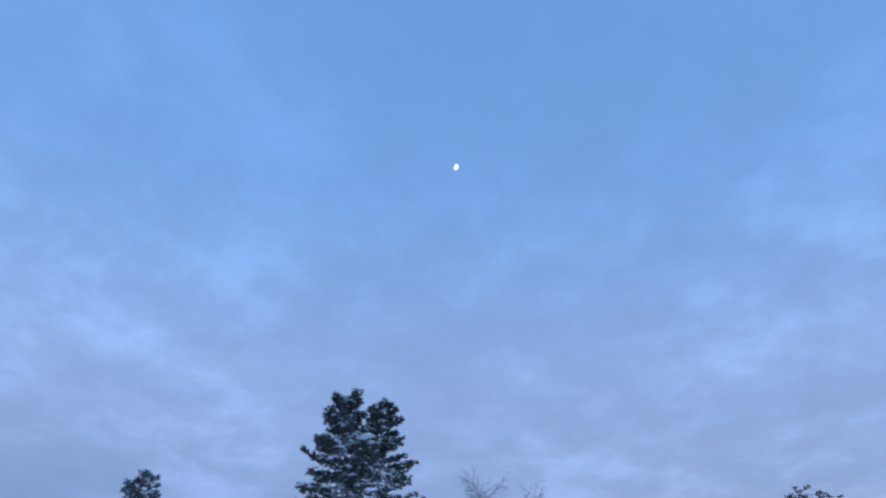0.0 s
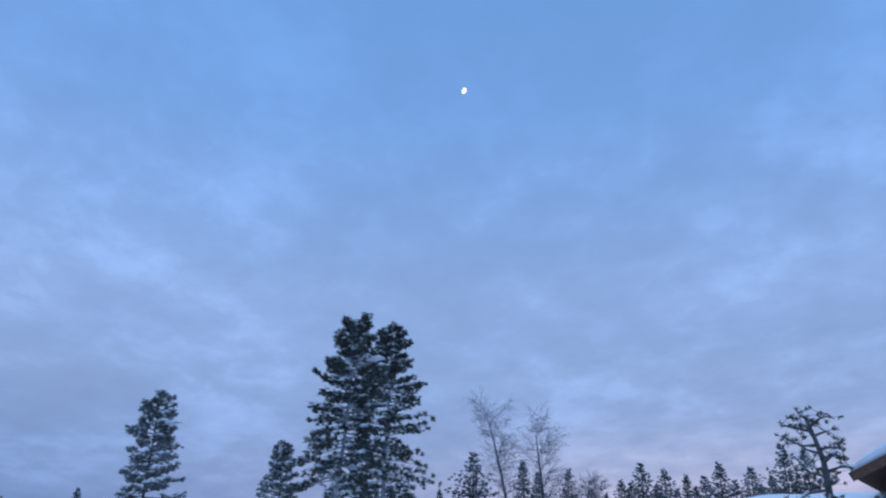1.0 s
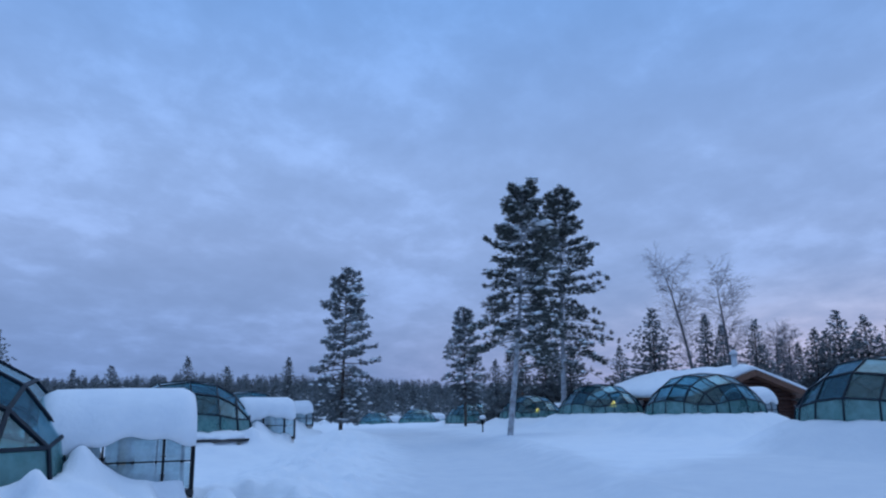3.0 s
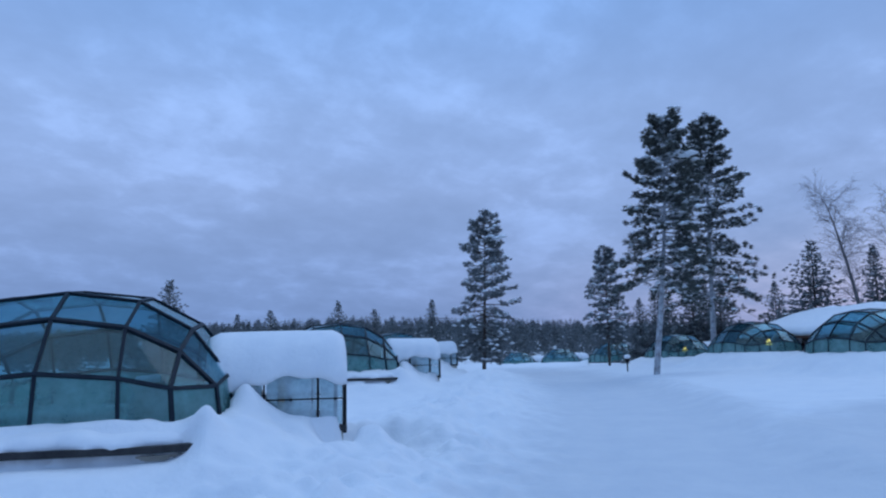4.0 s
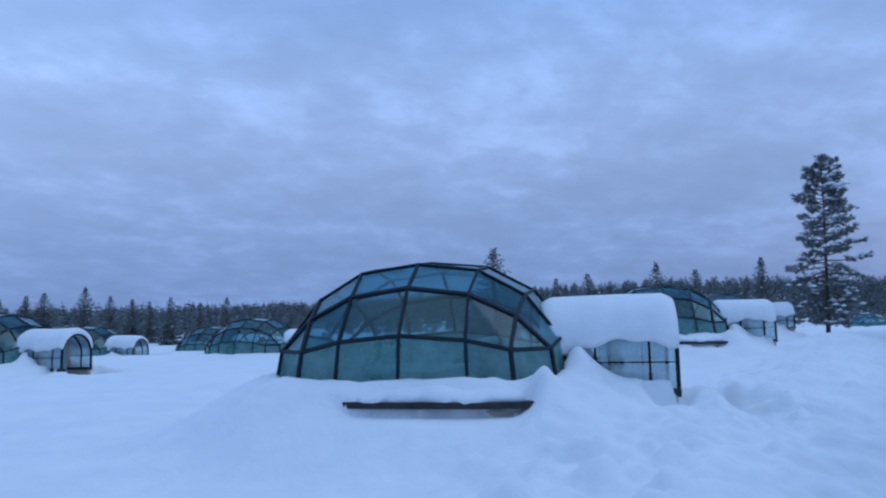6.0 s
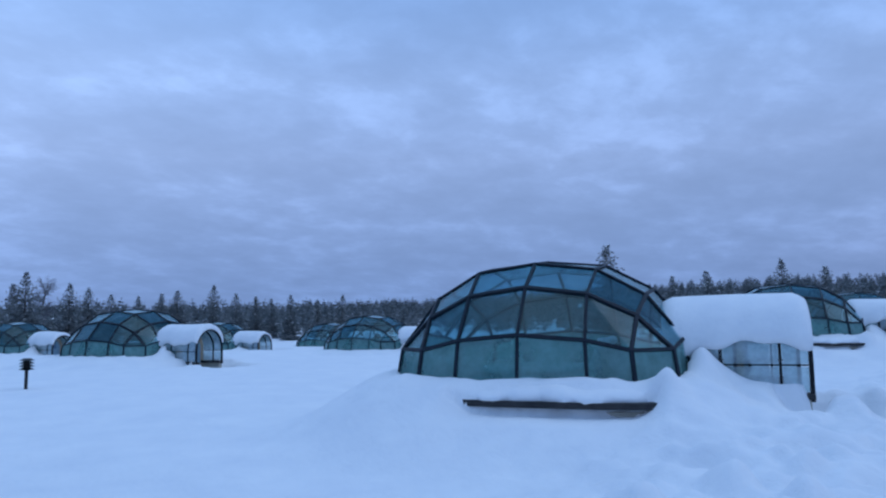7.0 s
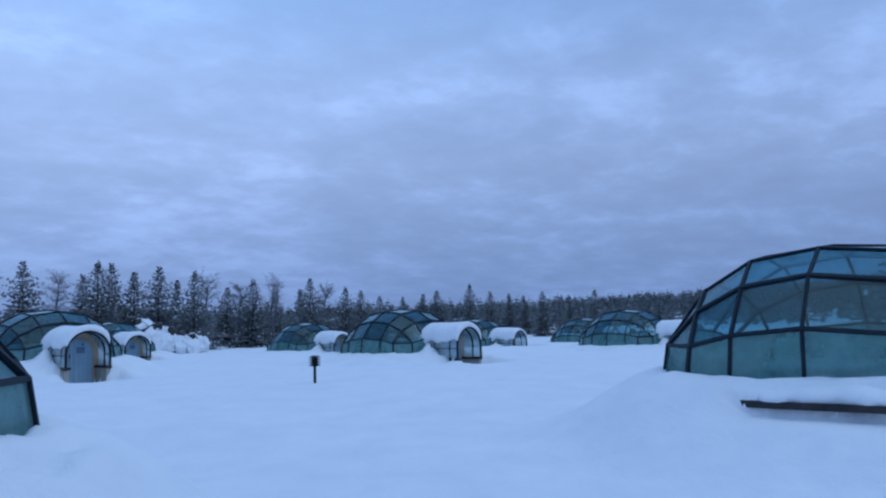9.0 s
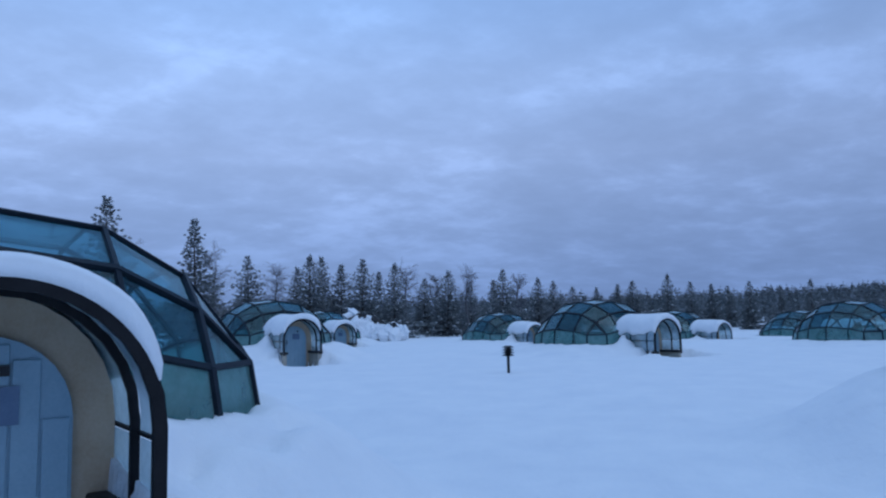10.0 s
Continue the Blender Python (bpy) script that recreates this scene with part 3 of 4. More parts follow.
    for i in range(6):
        y = -0.35 + i * 0.14
        ztop = dspring + math.sqrt(max(0.0, (dr - 0.03) ** 2 - (abs(y) + 0.05) ** 2)) if abs(y) + 0.05 < dr - 0.03 else dspring
        bm = bmesh.new()
        box(bm, (xw + 0.05, y - 0.064, 0.06), (xw + 0.066, y + 0.064, ztop), 0.006)
        part("plank", bm, DOOR, door)
    bm = bmesh.new()
    box(bm, (xw + 0.07, -0.07, 1.12), (xw + 0.078, 0.18, 1.31))
    part("notice", bm, SIGN, door, "grey-blue paper notice")
    bm = bmesh.new()
    box(bm, (xw + 0.07, 0.09, 1.36), (xw + 0.078, 0.135, 1.415))
    part("number_bar", bm, INK, door, "small black bar")
    bm = bmesh.new()
    box(bm, (xw + 0.066, -0.29, 0.96), (xw + 0.11, -0.265, 1.10), 0.01)
    part("handle", bm, LAMPBLACK, door)
    return ig


TEXT = "teal glass igloo with dark frame and snow-covered arched porch"
first = None
for name, (x, y, g, way, bare) in IGLOOS.items():
    where = pose(x, y, g, 0, 0, way)
    if first is None:
        first = build_igloo(where, TEXT)
    else:
        ob = copy_thing(first, where)
        if name == "seven":
            tagged(ob, "teal glass igloo with open arched porch and pale blue door")


def ledge_snow(m, seed):
    """A soft roll of snow along the sill, sagging over its edge here and there."""
    rnd = random.Random(seed)
    ph = [rnd.uniform(0, 6.28) for _ in range(5)]
    verts, faces, nx, na = [], [], 60, 14
    for i in range(nx + 1):
        q = i / nx
        x = -0.85 + 2.6 * q
        y = np.interp(x, (-0.75, -0.2, 0.8, 1.25, 1.65), (-2.14, -2.26, -2.27, -2.25, -2.08)) + 0.12
        swell = min(1.0, 7 * min(q, 1 - q) + 0.02) ** 0.5
        out = (0.245 + 0.035 * math.sin(6 * x + ph[0]) + 0.02 * math.sin(15 * x + ph[1]) + 0.012 * math.sin(31 * x + ph[4])) * swell
        high = (0.15 + 0.025 * math.sin(4 * x + ph[2]) + 0.015 * math.sin(11 * x + ph[3])) * swell
        sag = 0.035 + 0.022 * math.sin(9 * x + ph[1]) + 0.012 * math.sin(23 * x + ph[2])
        for k in range(na):
            w = 2 * math.pi * k / na
            c, t = math.cos(w), math.sin(w)
            verts.append((x, y + out * c, 0.73 + (high * t if t > 0 else sag * t * (1.2 if c < 0 else 0.4))))
    for i in range(nx):
        for k in range(na):
            n = (k + 1) % na
            faces.append((i * na + k, (i + 1) * na + k, (i + 1) * na + n, i * na + n))
    faces += [tuple(range(na)), tuple(range((nx + 1) * na - 1, nx * na - 1, -1))]
    ob = new("ledge_snow", mesh_of("ledge_snow", verts, faces, SNOW, True))
    ob.matrix_basis = m
    tagged(ob, "soft roll of snow lying on a dark sill", "snow", "snow on the sills")


for i, name in enumerate(("a", "a_next")):
    x, y, g, way, bare = IGLOOS[name]
    ledge_snow(pose(x, y, g, 0, 0, way), 40 + i)


def build_quilt(m, seed, thick):
    me = mesh_of("porch_snow", *snow_roof(1.66, PORCH_END + 0.03, PORCH_R, SPRING, thick, 74, 72, seed), SNOW, True)
    ob = new("porch_snow", me)
    ob.matrix_basis = m
    tagged(ob, "thick quilt of snow lying on an arched porch roof", "snow", "snow on the porches")


for i, (x, y, g, way, bare) in enumerate(IGLOOS.values()):
    build_quilt(pose(x, y, g, 0, 0, way), i, 0.12 if i == 1 else 0.20)


# ---- trees ----
def blades(store, base, way, length, width, rnd, count=4, droop=0.15):
    """A tuft of narrow needle sprays round the way."""
    w = way.normalized()
    wx, wy, wz = w.x, w.y, w.z - droop
    bx, by, bz = base
    u = rnd.random
    verts, faces = store
    for _ in range(count):
        dx, dy, dz = wx + u() * 1.4 - 0.7, wy + u() * 1.4 - 0.7, wz + u() * 0.9 - 0.45
        k = length * (0.6 + 0.6 * u()) / (math.sqrt(dx * dx + dy * dy + dz * dz) + 1e-6)
        dx, dy, dz = dx * k, dy * k, dz * k
        rx, ry, rz = u() - 0.5, u() - 0.5, u() - 0.5
        sx, sy, sz = dy * rz - dz * ry, dz * rx - dx * rz, dx * ry - dy * rx
        k = width * (0.7 + 0.6 * u()) / (math.sqrt(sx * sx + sy * sy + sz * sz) + 1e-6)
        sx, sy, sz = sx * k, sy * k, sz * k
        n = len(verts)
        mx, my, mz = bx + dx * 0.5, by + dy * 0.5, bz + dz * 0.5
        verts.extend(((bx, by, bz), (mx + sx, my + sy, mz + sz), (bx + dx, by + dy, bz + dz), (mx - sx, my - sy, mz - sz)))
        faces.append((n, n + 1, n + 2, n + 3))


def dab(store, p, r, rnd):
    """A small cushion of snow."""
    n, w = len(store[0]), rnd.uniform(0, 6.28)
    k = [r * rnd.uniform(0.75, 1.2) for _ in range(6)]
    store[0].extend([(p[0] + k[i] * math.cos(w + i * 1.047), p[1] + k[i] * math.sin(w + i * 1.047), p[2] + r * rnd.uniform(-0.12, 0.12)) for i in range(6)])
    store[0].extend([(p[0], p[1], p[2] + r * 0.55), (p[0], p[1], p[2] - r * 0.3)])
    for i in range(6):
        j = (i + 1) % 6
        store[1].extend(((n + i, n + j, n + 6), (n + j, n + i, n + 7)))


def spruce_mesh(seed, tall=8.0, wide=1.5, whorls=34, per=9, start=0.04, tuft=0.40, leaves=11, wide_leaf=0.15, rime=1.0):
    rnd = random.Random(seed)
    needles, snow, wood = ([], []), ([], []), ([], [])
    add(wood, tube([(0, 0, -0.3), (0, 0, tall * 0.5), (0, 0, tall * 0.98)], [tall * 0.014, tall * 0.009, 0.015], 7))
    for i in range(whorls):
        s = start + (1 - start) * (i / whorls) ** 0.92
        r = wide * (1 - s) ** 0.95 * rnd.uniform(0.55, 1.15) + 0.03
        for k in range(per):
            w = 6.283 * (k + rnd.random()) / per + i * 2.4
            ln = r * rnd.uniform(0.6, 1.15)
            z0 = s * tall + rnd.uniform(-0.15, 0.15)
            way = Vector((math.cos(w), math.sin(w), -0.42 + 0.75 * s))
            steps = max(2, int(ln / (tuft * 0.62)))
            for j in range(steps):
                f = (j + 0.6) / steps
                p = Vector((0, 0, z0)) + way * ln * f + Vector((0, 0, 0.22 * ln * f * f))
                size = tuft * (0.34 + 0.66 * (1 - s))
                blades(needles, p + Vector((rnd.uniform(-0.12, 0.12), rnd.uniform(-0.12, 0.12), 0)) * min(1.0, r), way + Vector((0, 0, 0.1)), size, size * wide_leaf, rnd, leaves)
                if rnd.random() < 0.10 * rime:
                    dab(snow, p + Vector((0, 0, 0.06)), rnd.uniform(0.06, 0.15), rnd)
    blades(needles, Vector((0, 0, tall * 0.95)), Vector((0, 0, 2)), tuft * 0.9, 0.03, rnd, 5, -1.5)
    return needles, snow, wood


def make_tree(name, label, meshes, m, needle_mat, group="", category="tree", wood_mat=None):
    t = thing(name, label, category, m, group)
    for part_name, me in meshes:
        ob = piece(part_name, me, t)
        if part_name == "snow_load":
            ob["kind"] = "stuff"
    return t


def tree_meshes(parts, needle_mat, wood_mat):
    needles, snow, wood = parts
    out = [("trunk", mesh_of("trunk", *wood, wood_mat, True)), ("crown", mesh_of("crown", np.array(needles[0]), np.array(needles[1]), needle_mat))]
    if snow[0]:
        out.append(("snow_load", mesh_of("snow_load", *snow, SNOW)))
    return out


SPRUCES = [tree_meshes(spruce_mesh(10 + i, 8.0, w, n), RIMENEEDLE, BARK) for i, (w, n) in enumerate(((3.0, 34), (2.4, 34), (3.3, 34), (2.7, 32)))]
# bearing, elevation of the top, distance
FIRS = [(-116.8, 9.4, 42), (-110.5, 8.0, 46), (-106.8, 5.3, 60), (-102.3, 5.4, 62), (-101.3, 5.2, 66), (-99.9, 4.6, 64), (-98.4, 5.0, 60), (-95.9, 4.7, 58), (-91.8, 4.0, 62), (-88.2, 3.2, 64), (-87.5, 4.0, 60),
        (-84.8, 3.3, 64), (-83.6, 3.0, 66), (-78.8, 2.6, 70), (-77.7, 2.8, 74), (-75.3, 3.3, 62), (-73.6, 2.6, 70), (-72.2, 2.4, 72), (-69.6, 2.5, 70), (-65.7, 2.5, 70), (-45.2, 6.0, 48), (-40.6, 3.5, 70), (-38.1, 3.8, 66), (-33.1, 4.5, 75), (-30.5, 3.8, 80), (-26.0, 4.5, 68),
        (1.6, 7.6, 62), (-0.9, 5.0, 70), (8.5, 6.4, 62), (5.4, 7.0, 60), (14.0, 6.7, 70), (12.4, 5.6, 70), (15.6, 6.2, 72), (17.0, 5.8, 72), (18.2, 5.7, 76), (19.3, 6.6, 66), (21.2, 6.2, 64), (22.6, 5.6, 76), (23.6, 7.6, 56), (25.0, 7.3, 56), (-9.0, 5.0, 64), (-6.4, 5.6, 66), (-4.6, 5.2, 66), (-10.2, 4.2, 66), (10.3, 5.0, 72), (11.4, 4.6, 76), (13.2, 5.4, 78), (14.9, 5.2, 80), (16.3, 4.9, 82), (17.7, 5.0, 80), (20.2, 5.4, 78), (21.9, 5.0, 80), (9.2, 4.6, 74), (6.6, 6.2, 64), (-8.2, 4.4, 70), (-5.5, 4.8, 72),
        (-103.4, 4.4, 70), (-97.2, 4.0, 72), (-93.6, 3.4, 74), (-90.0, 3.0, 76), (-82.2, 2.5, 78), (-80.4, 2.4, 80), (-71.0, 2.2, 82), (-67.6, 2.1, 84)]


def plant(i, bearing, top, d, kinds, label, group):
    x, y = polar(bearing, d)
    g = float(height(x, y))
    tall = 1.6 + d * math.tan(radians(top)) - g
    rnd = random.Random(i)
    t = make_tree("spruce", label, kinds[i % len(kinds)], Matrix(), RIMENEEDLE, group)
    t.matrix_basis = pose(x, y, g - 0.1, rnd.uniform(-1.5, 1.5), rnd.uniform(-1.5, 1.5), rnd.uniform(0, 360)) @ Matrix.Diagonal((*([tall / 8.0 * rnd.uniform(1.1, 1.4)] * 2), tall / 8.0, 1))
    return t


for i, (b, e, d) in enumerate(FIRS):
    plant(i, b, e, d, SPRUCES, "dark green spruce tree with rime and snow on its boughs", "spruces at the edge of the wood")


def pine_mesh(seed, tall, lean, crown_low, wide, tufts=1.0, bend=0.0, low_wide=0.6, leaf=0.27):
    rnd = random.Random(seed)
    needles, snow, wood = ([], []), ([], []), ([], [])

    def axis(s):
        return Vector((lean * s + bend * math.sin(s * 3.1), 0.15 * math.sin(2.5 * s), tall * s))

    add(wood, tube([axis(i / 10) - Vector((0, 0, 0.3 if i == 0 else 0)) for i in range(11)], [0.0125 * tall * (1 - 0.09 * i) for i in range(11)], 9))
    n = int(tall * 9.5)
    for i in range(n):
        s = crown_low + (0.985 - crown_low) * i / n
        q = (s - crown_low) / (1 - crown_low)
        # widest in the lower third, rounded at the top
        r = wide * (low_wide + (1 - low_wide) * min(1, q / 0.3)) * min(1, (1.03 - q) / 0.74) ** 0.65 * rnd.uniform(0.5, 1.15) + 0.12
        w = i * 2.4 + rnd.uniform(-0.5, 0.5)
        p0 = axis(s)
        way = Vector((math.cos(w), math.sin(w), rnd.uniform(-0.30, 0.10) + 0.45 * q - 0.12))
        sag = 0.16 * r * (1 if q > 0.35 else -0.9)

        def on(f):
            return p0 + way * r * f + Vector((0, 0, sag * f * f))

        add(wood, tube([on(f) for f in (0, 0.35, 0.7, 1.0)], [0.04, 0.03, 0.018, 0.007], 5))
        for f in (0.42, 0.55, 0.66, 0.76, 0.86, 0.95, 1.02):
            f += rnd.uniform(-0.06, 0.06)
            if rnd.random() > 0.95 * tufts or f * r < 0.25:
                continue
            side = Vector((-way.y, way.x, 0)).normalized()
            for _ in range(4):
                c = on(f) + side * rnd.uniform(-0.42, 0.42) * min(1.0, 0.35 + r * 0.45) + Vector((0, 0, rnd.uniform(-0.10, 0.14)))
                fwd = Vector((way.x, way.y, 0.25)) + side * rnd.uniform(-0.8, 0.8)
                blades(needles, c, fwd, leaf, leaf * 0.045, rnd, 20, 0.0)
                if rnd.random() < 0.12:
                    dab(snow, c + Vector((0, 0, 0.14)), rnd.uniform(0.10, 0.24), rnd)
    for i in range(9):
        dab(snow, axis(0.83) + Vector((0.45 + 0.13 * i * 0.7, -0.5 + 0.05 * i, 0.05 * math.sin(i))), 0.34, rnd)
    return needles, snow, wood


def plant_pine(name, seed, bearing, top, d, label, lean, low, wide, bark=BARK, tufts=1.0, needle=NEEDLE, bend=0.0, low_wide=0.6, leaf=0.27):
    x, y = polar(bearing, d)
    g = float(height(x, y))
    tall = 1.6 + d * math.tan(radians(top)) - g
    make_tree(name, label, tree_meshes(pine_mesh(seed, tall, lean, low, wide, tufts, bend, low_wide, leaf), needle, bark), pose(x, y, g), needle)


plant_pine("pine", 1, -9.3, 17.3, 34, "tall dark pine with leaning rimed trunk and snowy crown", 0.95, 0.34, 1.9, RIMEBARK, bend=0.18, low_wide=1.0, leaf=0.26)
plant_pine("pine", 2, -5.2, 16.9, 50, "tall dark pine with snow patches in its crown", 0.4, 0.27, 2.9, RIMEBARK, low_wide=1.0, leaf=0.31)
plant_pine("pine", 3, -22.0, 11.0, 45, "slender pine with rimed boughs standing behind the igloos", 0.25, 0.1, 1.9, needle=RIMENEEDLE)
plant_pine("pine", 4, -12.6, 8.0, 58, "slim rimed pine at the edge of the track", 0.0, 0.2, 1.5, needle=RIMENEEDLE)


def forest():
    """Far wood: many simple trees as one sheet."""
    rnd = random.Random(5)
    V, Fs = [], []
    kinds = [spruce_mesh(50 + i, 8.0, 1.5, 8, 4, 0.04, 1.2, 2, 0.5)[0] for i in range(4)]
    arrays = [(np.array([tuple(v) for v in k[0]]), np.array(k[1])) for k in kinds]
    base = 0
    spots = []
    for i in range(5200):
        b, d = rnd.uniform(-128, 42), 108 + 320 * rnd.random() ** 0.8
        if not (-20 < b < 0 and d < 140):
            spots.append((*polar(b, d), rnd.uniform(0.6, 0.95) * (0.72 if d < 170 else 1.0), rnd.uniform(0, 6.28)))
    spots = np.array(spots)
    feet = height(spots[:, 0], spots[:, 1])
    for i, ((x, y, s, w), g) in enumerate(zip(spots, feet)):
        vs, fs = arrays[i % 4]
        c, sn = math.cos(w) * s, math.sin(w) * s
        V.append(np.stack([(vs[:, 0] * c - vs[:, 1] * sn) * 1.5 + x, (vs[:, 0] * sn + vs[:, 1] * c) * 1.5 + y, vs[:, 2] * s + g - 0.2], -1))
        Fs.append(fs + base)
        base += len(vs)
    V, Fs = np.concatenate(V), np.concatenate(Fs)
    ob = new("far_forest", mesh_of("far_forest", V, Fs, FARWOOD))
    tagged(ob, "far rimed spruce forest covering the low hills", "forest", kind="stuff")


forest()


# ---- bare birches and the stunted pine ----
def grow(store, p, way, length, radius, depth, rnd, droop, spread=0.55):
    pts, radii = [p], [radius]
    steps = 4
    for i in range(steps):
        way = (way + Vector((rnd.uniform(-1, 1), rnd.uniform(-1, 1), rnd.uniform(-0.6, 0.6))) * 0.16 + Vector((0, 0, droop))).normalized()
        p = p + way * length / steps
        pts.append(p)
        radii.append(radius * (1 - 0.75 * (i + 1) / steps) + 0.002)
    add(store, tube(pts[::2] if depth == 0 else pts, radii[::2] if depth == 0 else radii, 4 if depth > 1 else 3))
    if depth == 0:
        return
    for i in range(1, steps + 1):
        for _ in range(2):
            side = Vector((rnd.uniform(-1, 1), rnd.uniform(-1, 1), rnd.uniform(-0.2, 0.6)))
            grow(store, pts[i], (way + side * spread * 1.6).normalized(), length * rnd.uniform(0.38, 0.62), radii[i] * 0.6 + 0.003, depth - 1, rnd, droop - 0.07, spread)


def birch(seed, bearing, top, d, lean, label):
    rnd = random.Random(seed)
    x, y = polar(bearing, d)
    g = float(height(x, y))
    tall = 1.6 + d * math.tan(radians(top)) - g
    wood, twigs = ([], []), ([], [])
    pts = [Vector((lean * (i / 8) ** 1.5, 0.1 * math.sin(i), tall * 0.86 * i / 8 - 0.2)) for i in range(9)]
    add(wood, tube(pts, [0.16 * (1 - 0.1 * i) for i in range(9)], 8))
    for i in range(3, 9):
        for _ in range(5):
            w = rnd.uniform(0, 6.28)
            grow(twigs, pts[i], Vector((math.cos(w) * 0.7, math.sin(w) * 0.7, 0.9)), tall * rnd.uniform(0.12, 0.20), 0.016, 2, rnd, -0.04, 0.7)
    t = thing("birch", label, "tree", pose(x, y, g))
    piece("trunk", mesh_of("trunk", *wood, GREYBARK, True), t)
    ob = piece("twig_crown", mesh_of("twig_crown", *twigs, TWIG), t)
    ob["kind"] = "stuff"


birch(3, 4.6, 11.5, 52, -1.5, "bare rimed birch with a leaning forked trunk")
birch(4, 7.0, 10.2, 54, -0.5, "bare rimed birch with a round twiggy crown")
for i, (b, e, d) in enumerate(((-95.0, 4.3, 66), (-90.3, 4.0, 70), (-86.4, 3.5, 70), (-92.6, 3.7, 64), (9.8, 6.0, 66), (10.6, 5.6, 68), (-115.6, 6.2, 50), (-109.2, 5.8, 56), (-104.8, 4.4, 66))):
    birch(20 + i, b, e, d, 0.3, "slender bare birch grey with rime")


def stunted_pine():
    rnd = random.Random(8)
    x, y = polar(26.6, 27)
    g = float(height(x, y))
    tall = 1.6 + 27 * math.tan(radians(10.0)) - g
    wood, needles, snow = ([], []), ([], []), ([], [])
    pts = [Vector((-0.55 * i / 8 + 0.12 * math.sin(i * 1.3), 0.08 * math.cos(i), tall * 0.95 * i / 8 - 0.2)) for i in range(9)]
    add(wood, tube(pts, [0.19 * (1 - 0.09 * i) for i in range(9)], 8))
    for i in range(26):
        s = 2.6 + 5.4 * i / 25
        k = min(int(s), 7)
        p = pts[k].lerp(pts[k + 1], s - k)
        w = i * 2.4
        r = (0.9 + 0.5 * math.sin(i * 1.7)) * (1.25 if s > 5.5 else 1.0) * (0.6 if s > 7.4 else 1.0)
        way = Vector((math.cos(w), math.sin(w), 0.25 if s > 5 else -0.25))
        mid = p + way * r * 0.55 + Vector((0, 0, rnd.uniform(-0.15, 0.15)))
        end = p + way * r + Vector((0, 0, rnd.uniform(-0.25, 0.3)))
        add(wood, tube([p, mid, end], [0.05, 0.035, 0.012], 5))
        for f in range(7):
            q = mid.lerp(end, f / 6)
            tip = q + Vector((rnd.uniform(-0.35, 0.35), rnd.uniform(-0.35, 0.35), rnd.uniform(-0.12, 0.3)))
            add(wood, tube([q, tip], [0.014, 0.006], 4))
            blades(needles, tip, tip - q, 0.20, 0.016, rnd, 14, 0.0)
            if s < 6:
                dab(snow, q + Vector((0, 0, 0.05)), rnd.uniform(0.05, 0.11), rnd)
    t = thing("stunted_pine", "gnarled stunted pine with bare twisted snowy branches", "tree", pose(x, y, g))
    for name, me in tree_meshes((needles, snow, wood), NEEDLE, GREYBARK):
        ob = piece(name, me, t)
        if name == "snow_load":
            ob["kind"] = "stuff"


stunted_pine()


# ---- log lodges ----
def slab_roof(half_span, eave, ridge, x0, x1, thick, over, puff=0.0, nx=14, ny=14):
    """A gabled roof slab, or with puff a rounded load of snow upon it."""
    up, dn = [], []
    for i in range(nx + 1):
        x = x0 + (x1 - x0) * i / nx
        for k in range(ny + 1):
            q = -1 + 2 * k / ny
            y = q * (half_span + over)
            z = ridge - (ridge - eave) * abs(q) * (half_span + over) / half_span
            soft = 0.0
            if puff:
                e = min(1.0, 3.2 * (1 - abs(q)) + 0.35) ** 0.5 * min(1.0, 6 * min(i, nx - i) / nx + 0.4) ** 0.5
                soft = puff * e * (1 + 0.10 * math.sin(2.1 * x + q * 3) + 0.06 * math.sin(5.3 * x - q * 7)) - 0.10 * puff * (1 - abs(q)) ** 6
            up.append((x, y, z + thick + soft))
            dn.append((x, y, z + (thick if puff else 0.0) + 0.004))
    n, w = len(up), ny + 1
    faces = []
    for i in range(nx):
        for k in range(ny):
            a = i * w + k
            f = (a, a + w, a + w + 1, a + 1)
            faces += [f, tuple(n + j for j in reversed(f))]
    rim = [k for k in range(ny)] + [i * w + ny for i in range(nx)] + [nx * w + k for k in range(ny, 0, -1)] + [i * w for i in range(nx, 0, -1)]
    faces += [(a, b, b + n, a + n) for a, b in zip(rim, rim[1:] + rim[:1])]
    return up + dn, faces


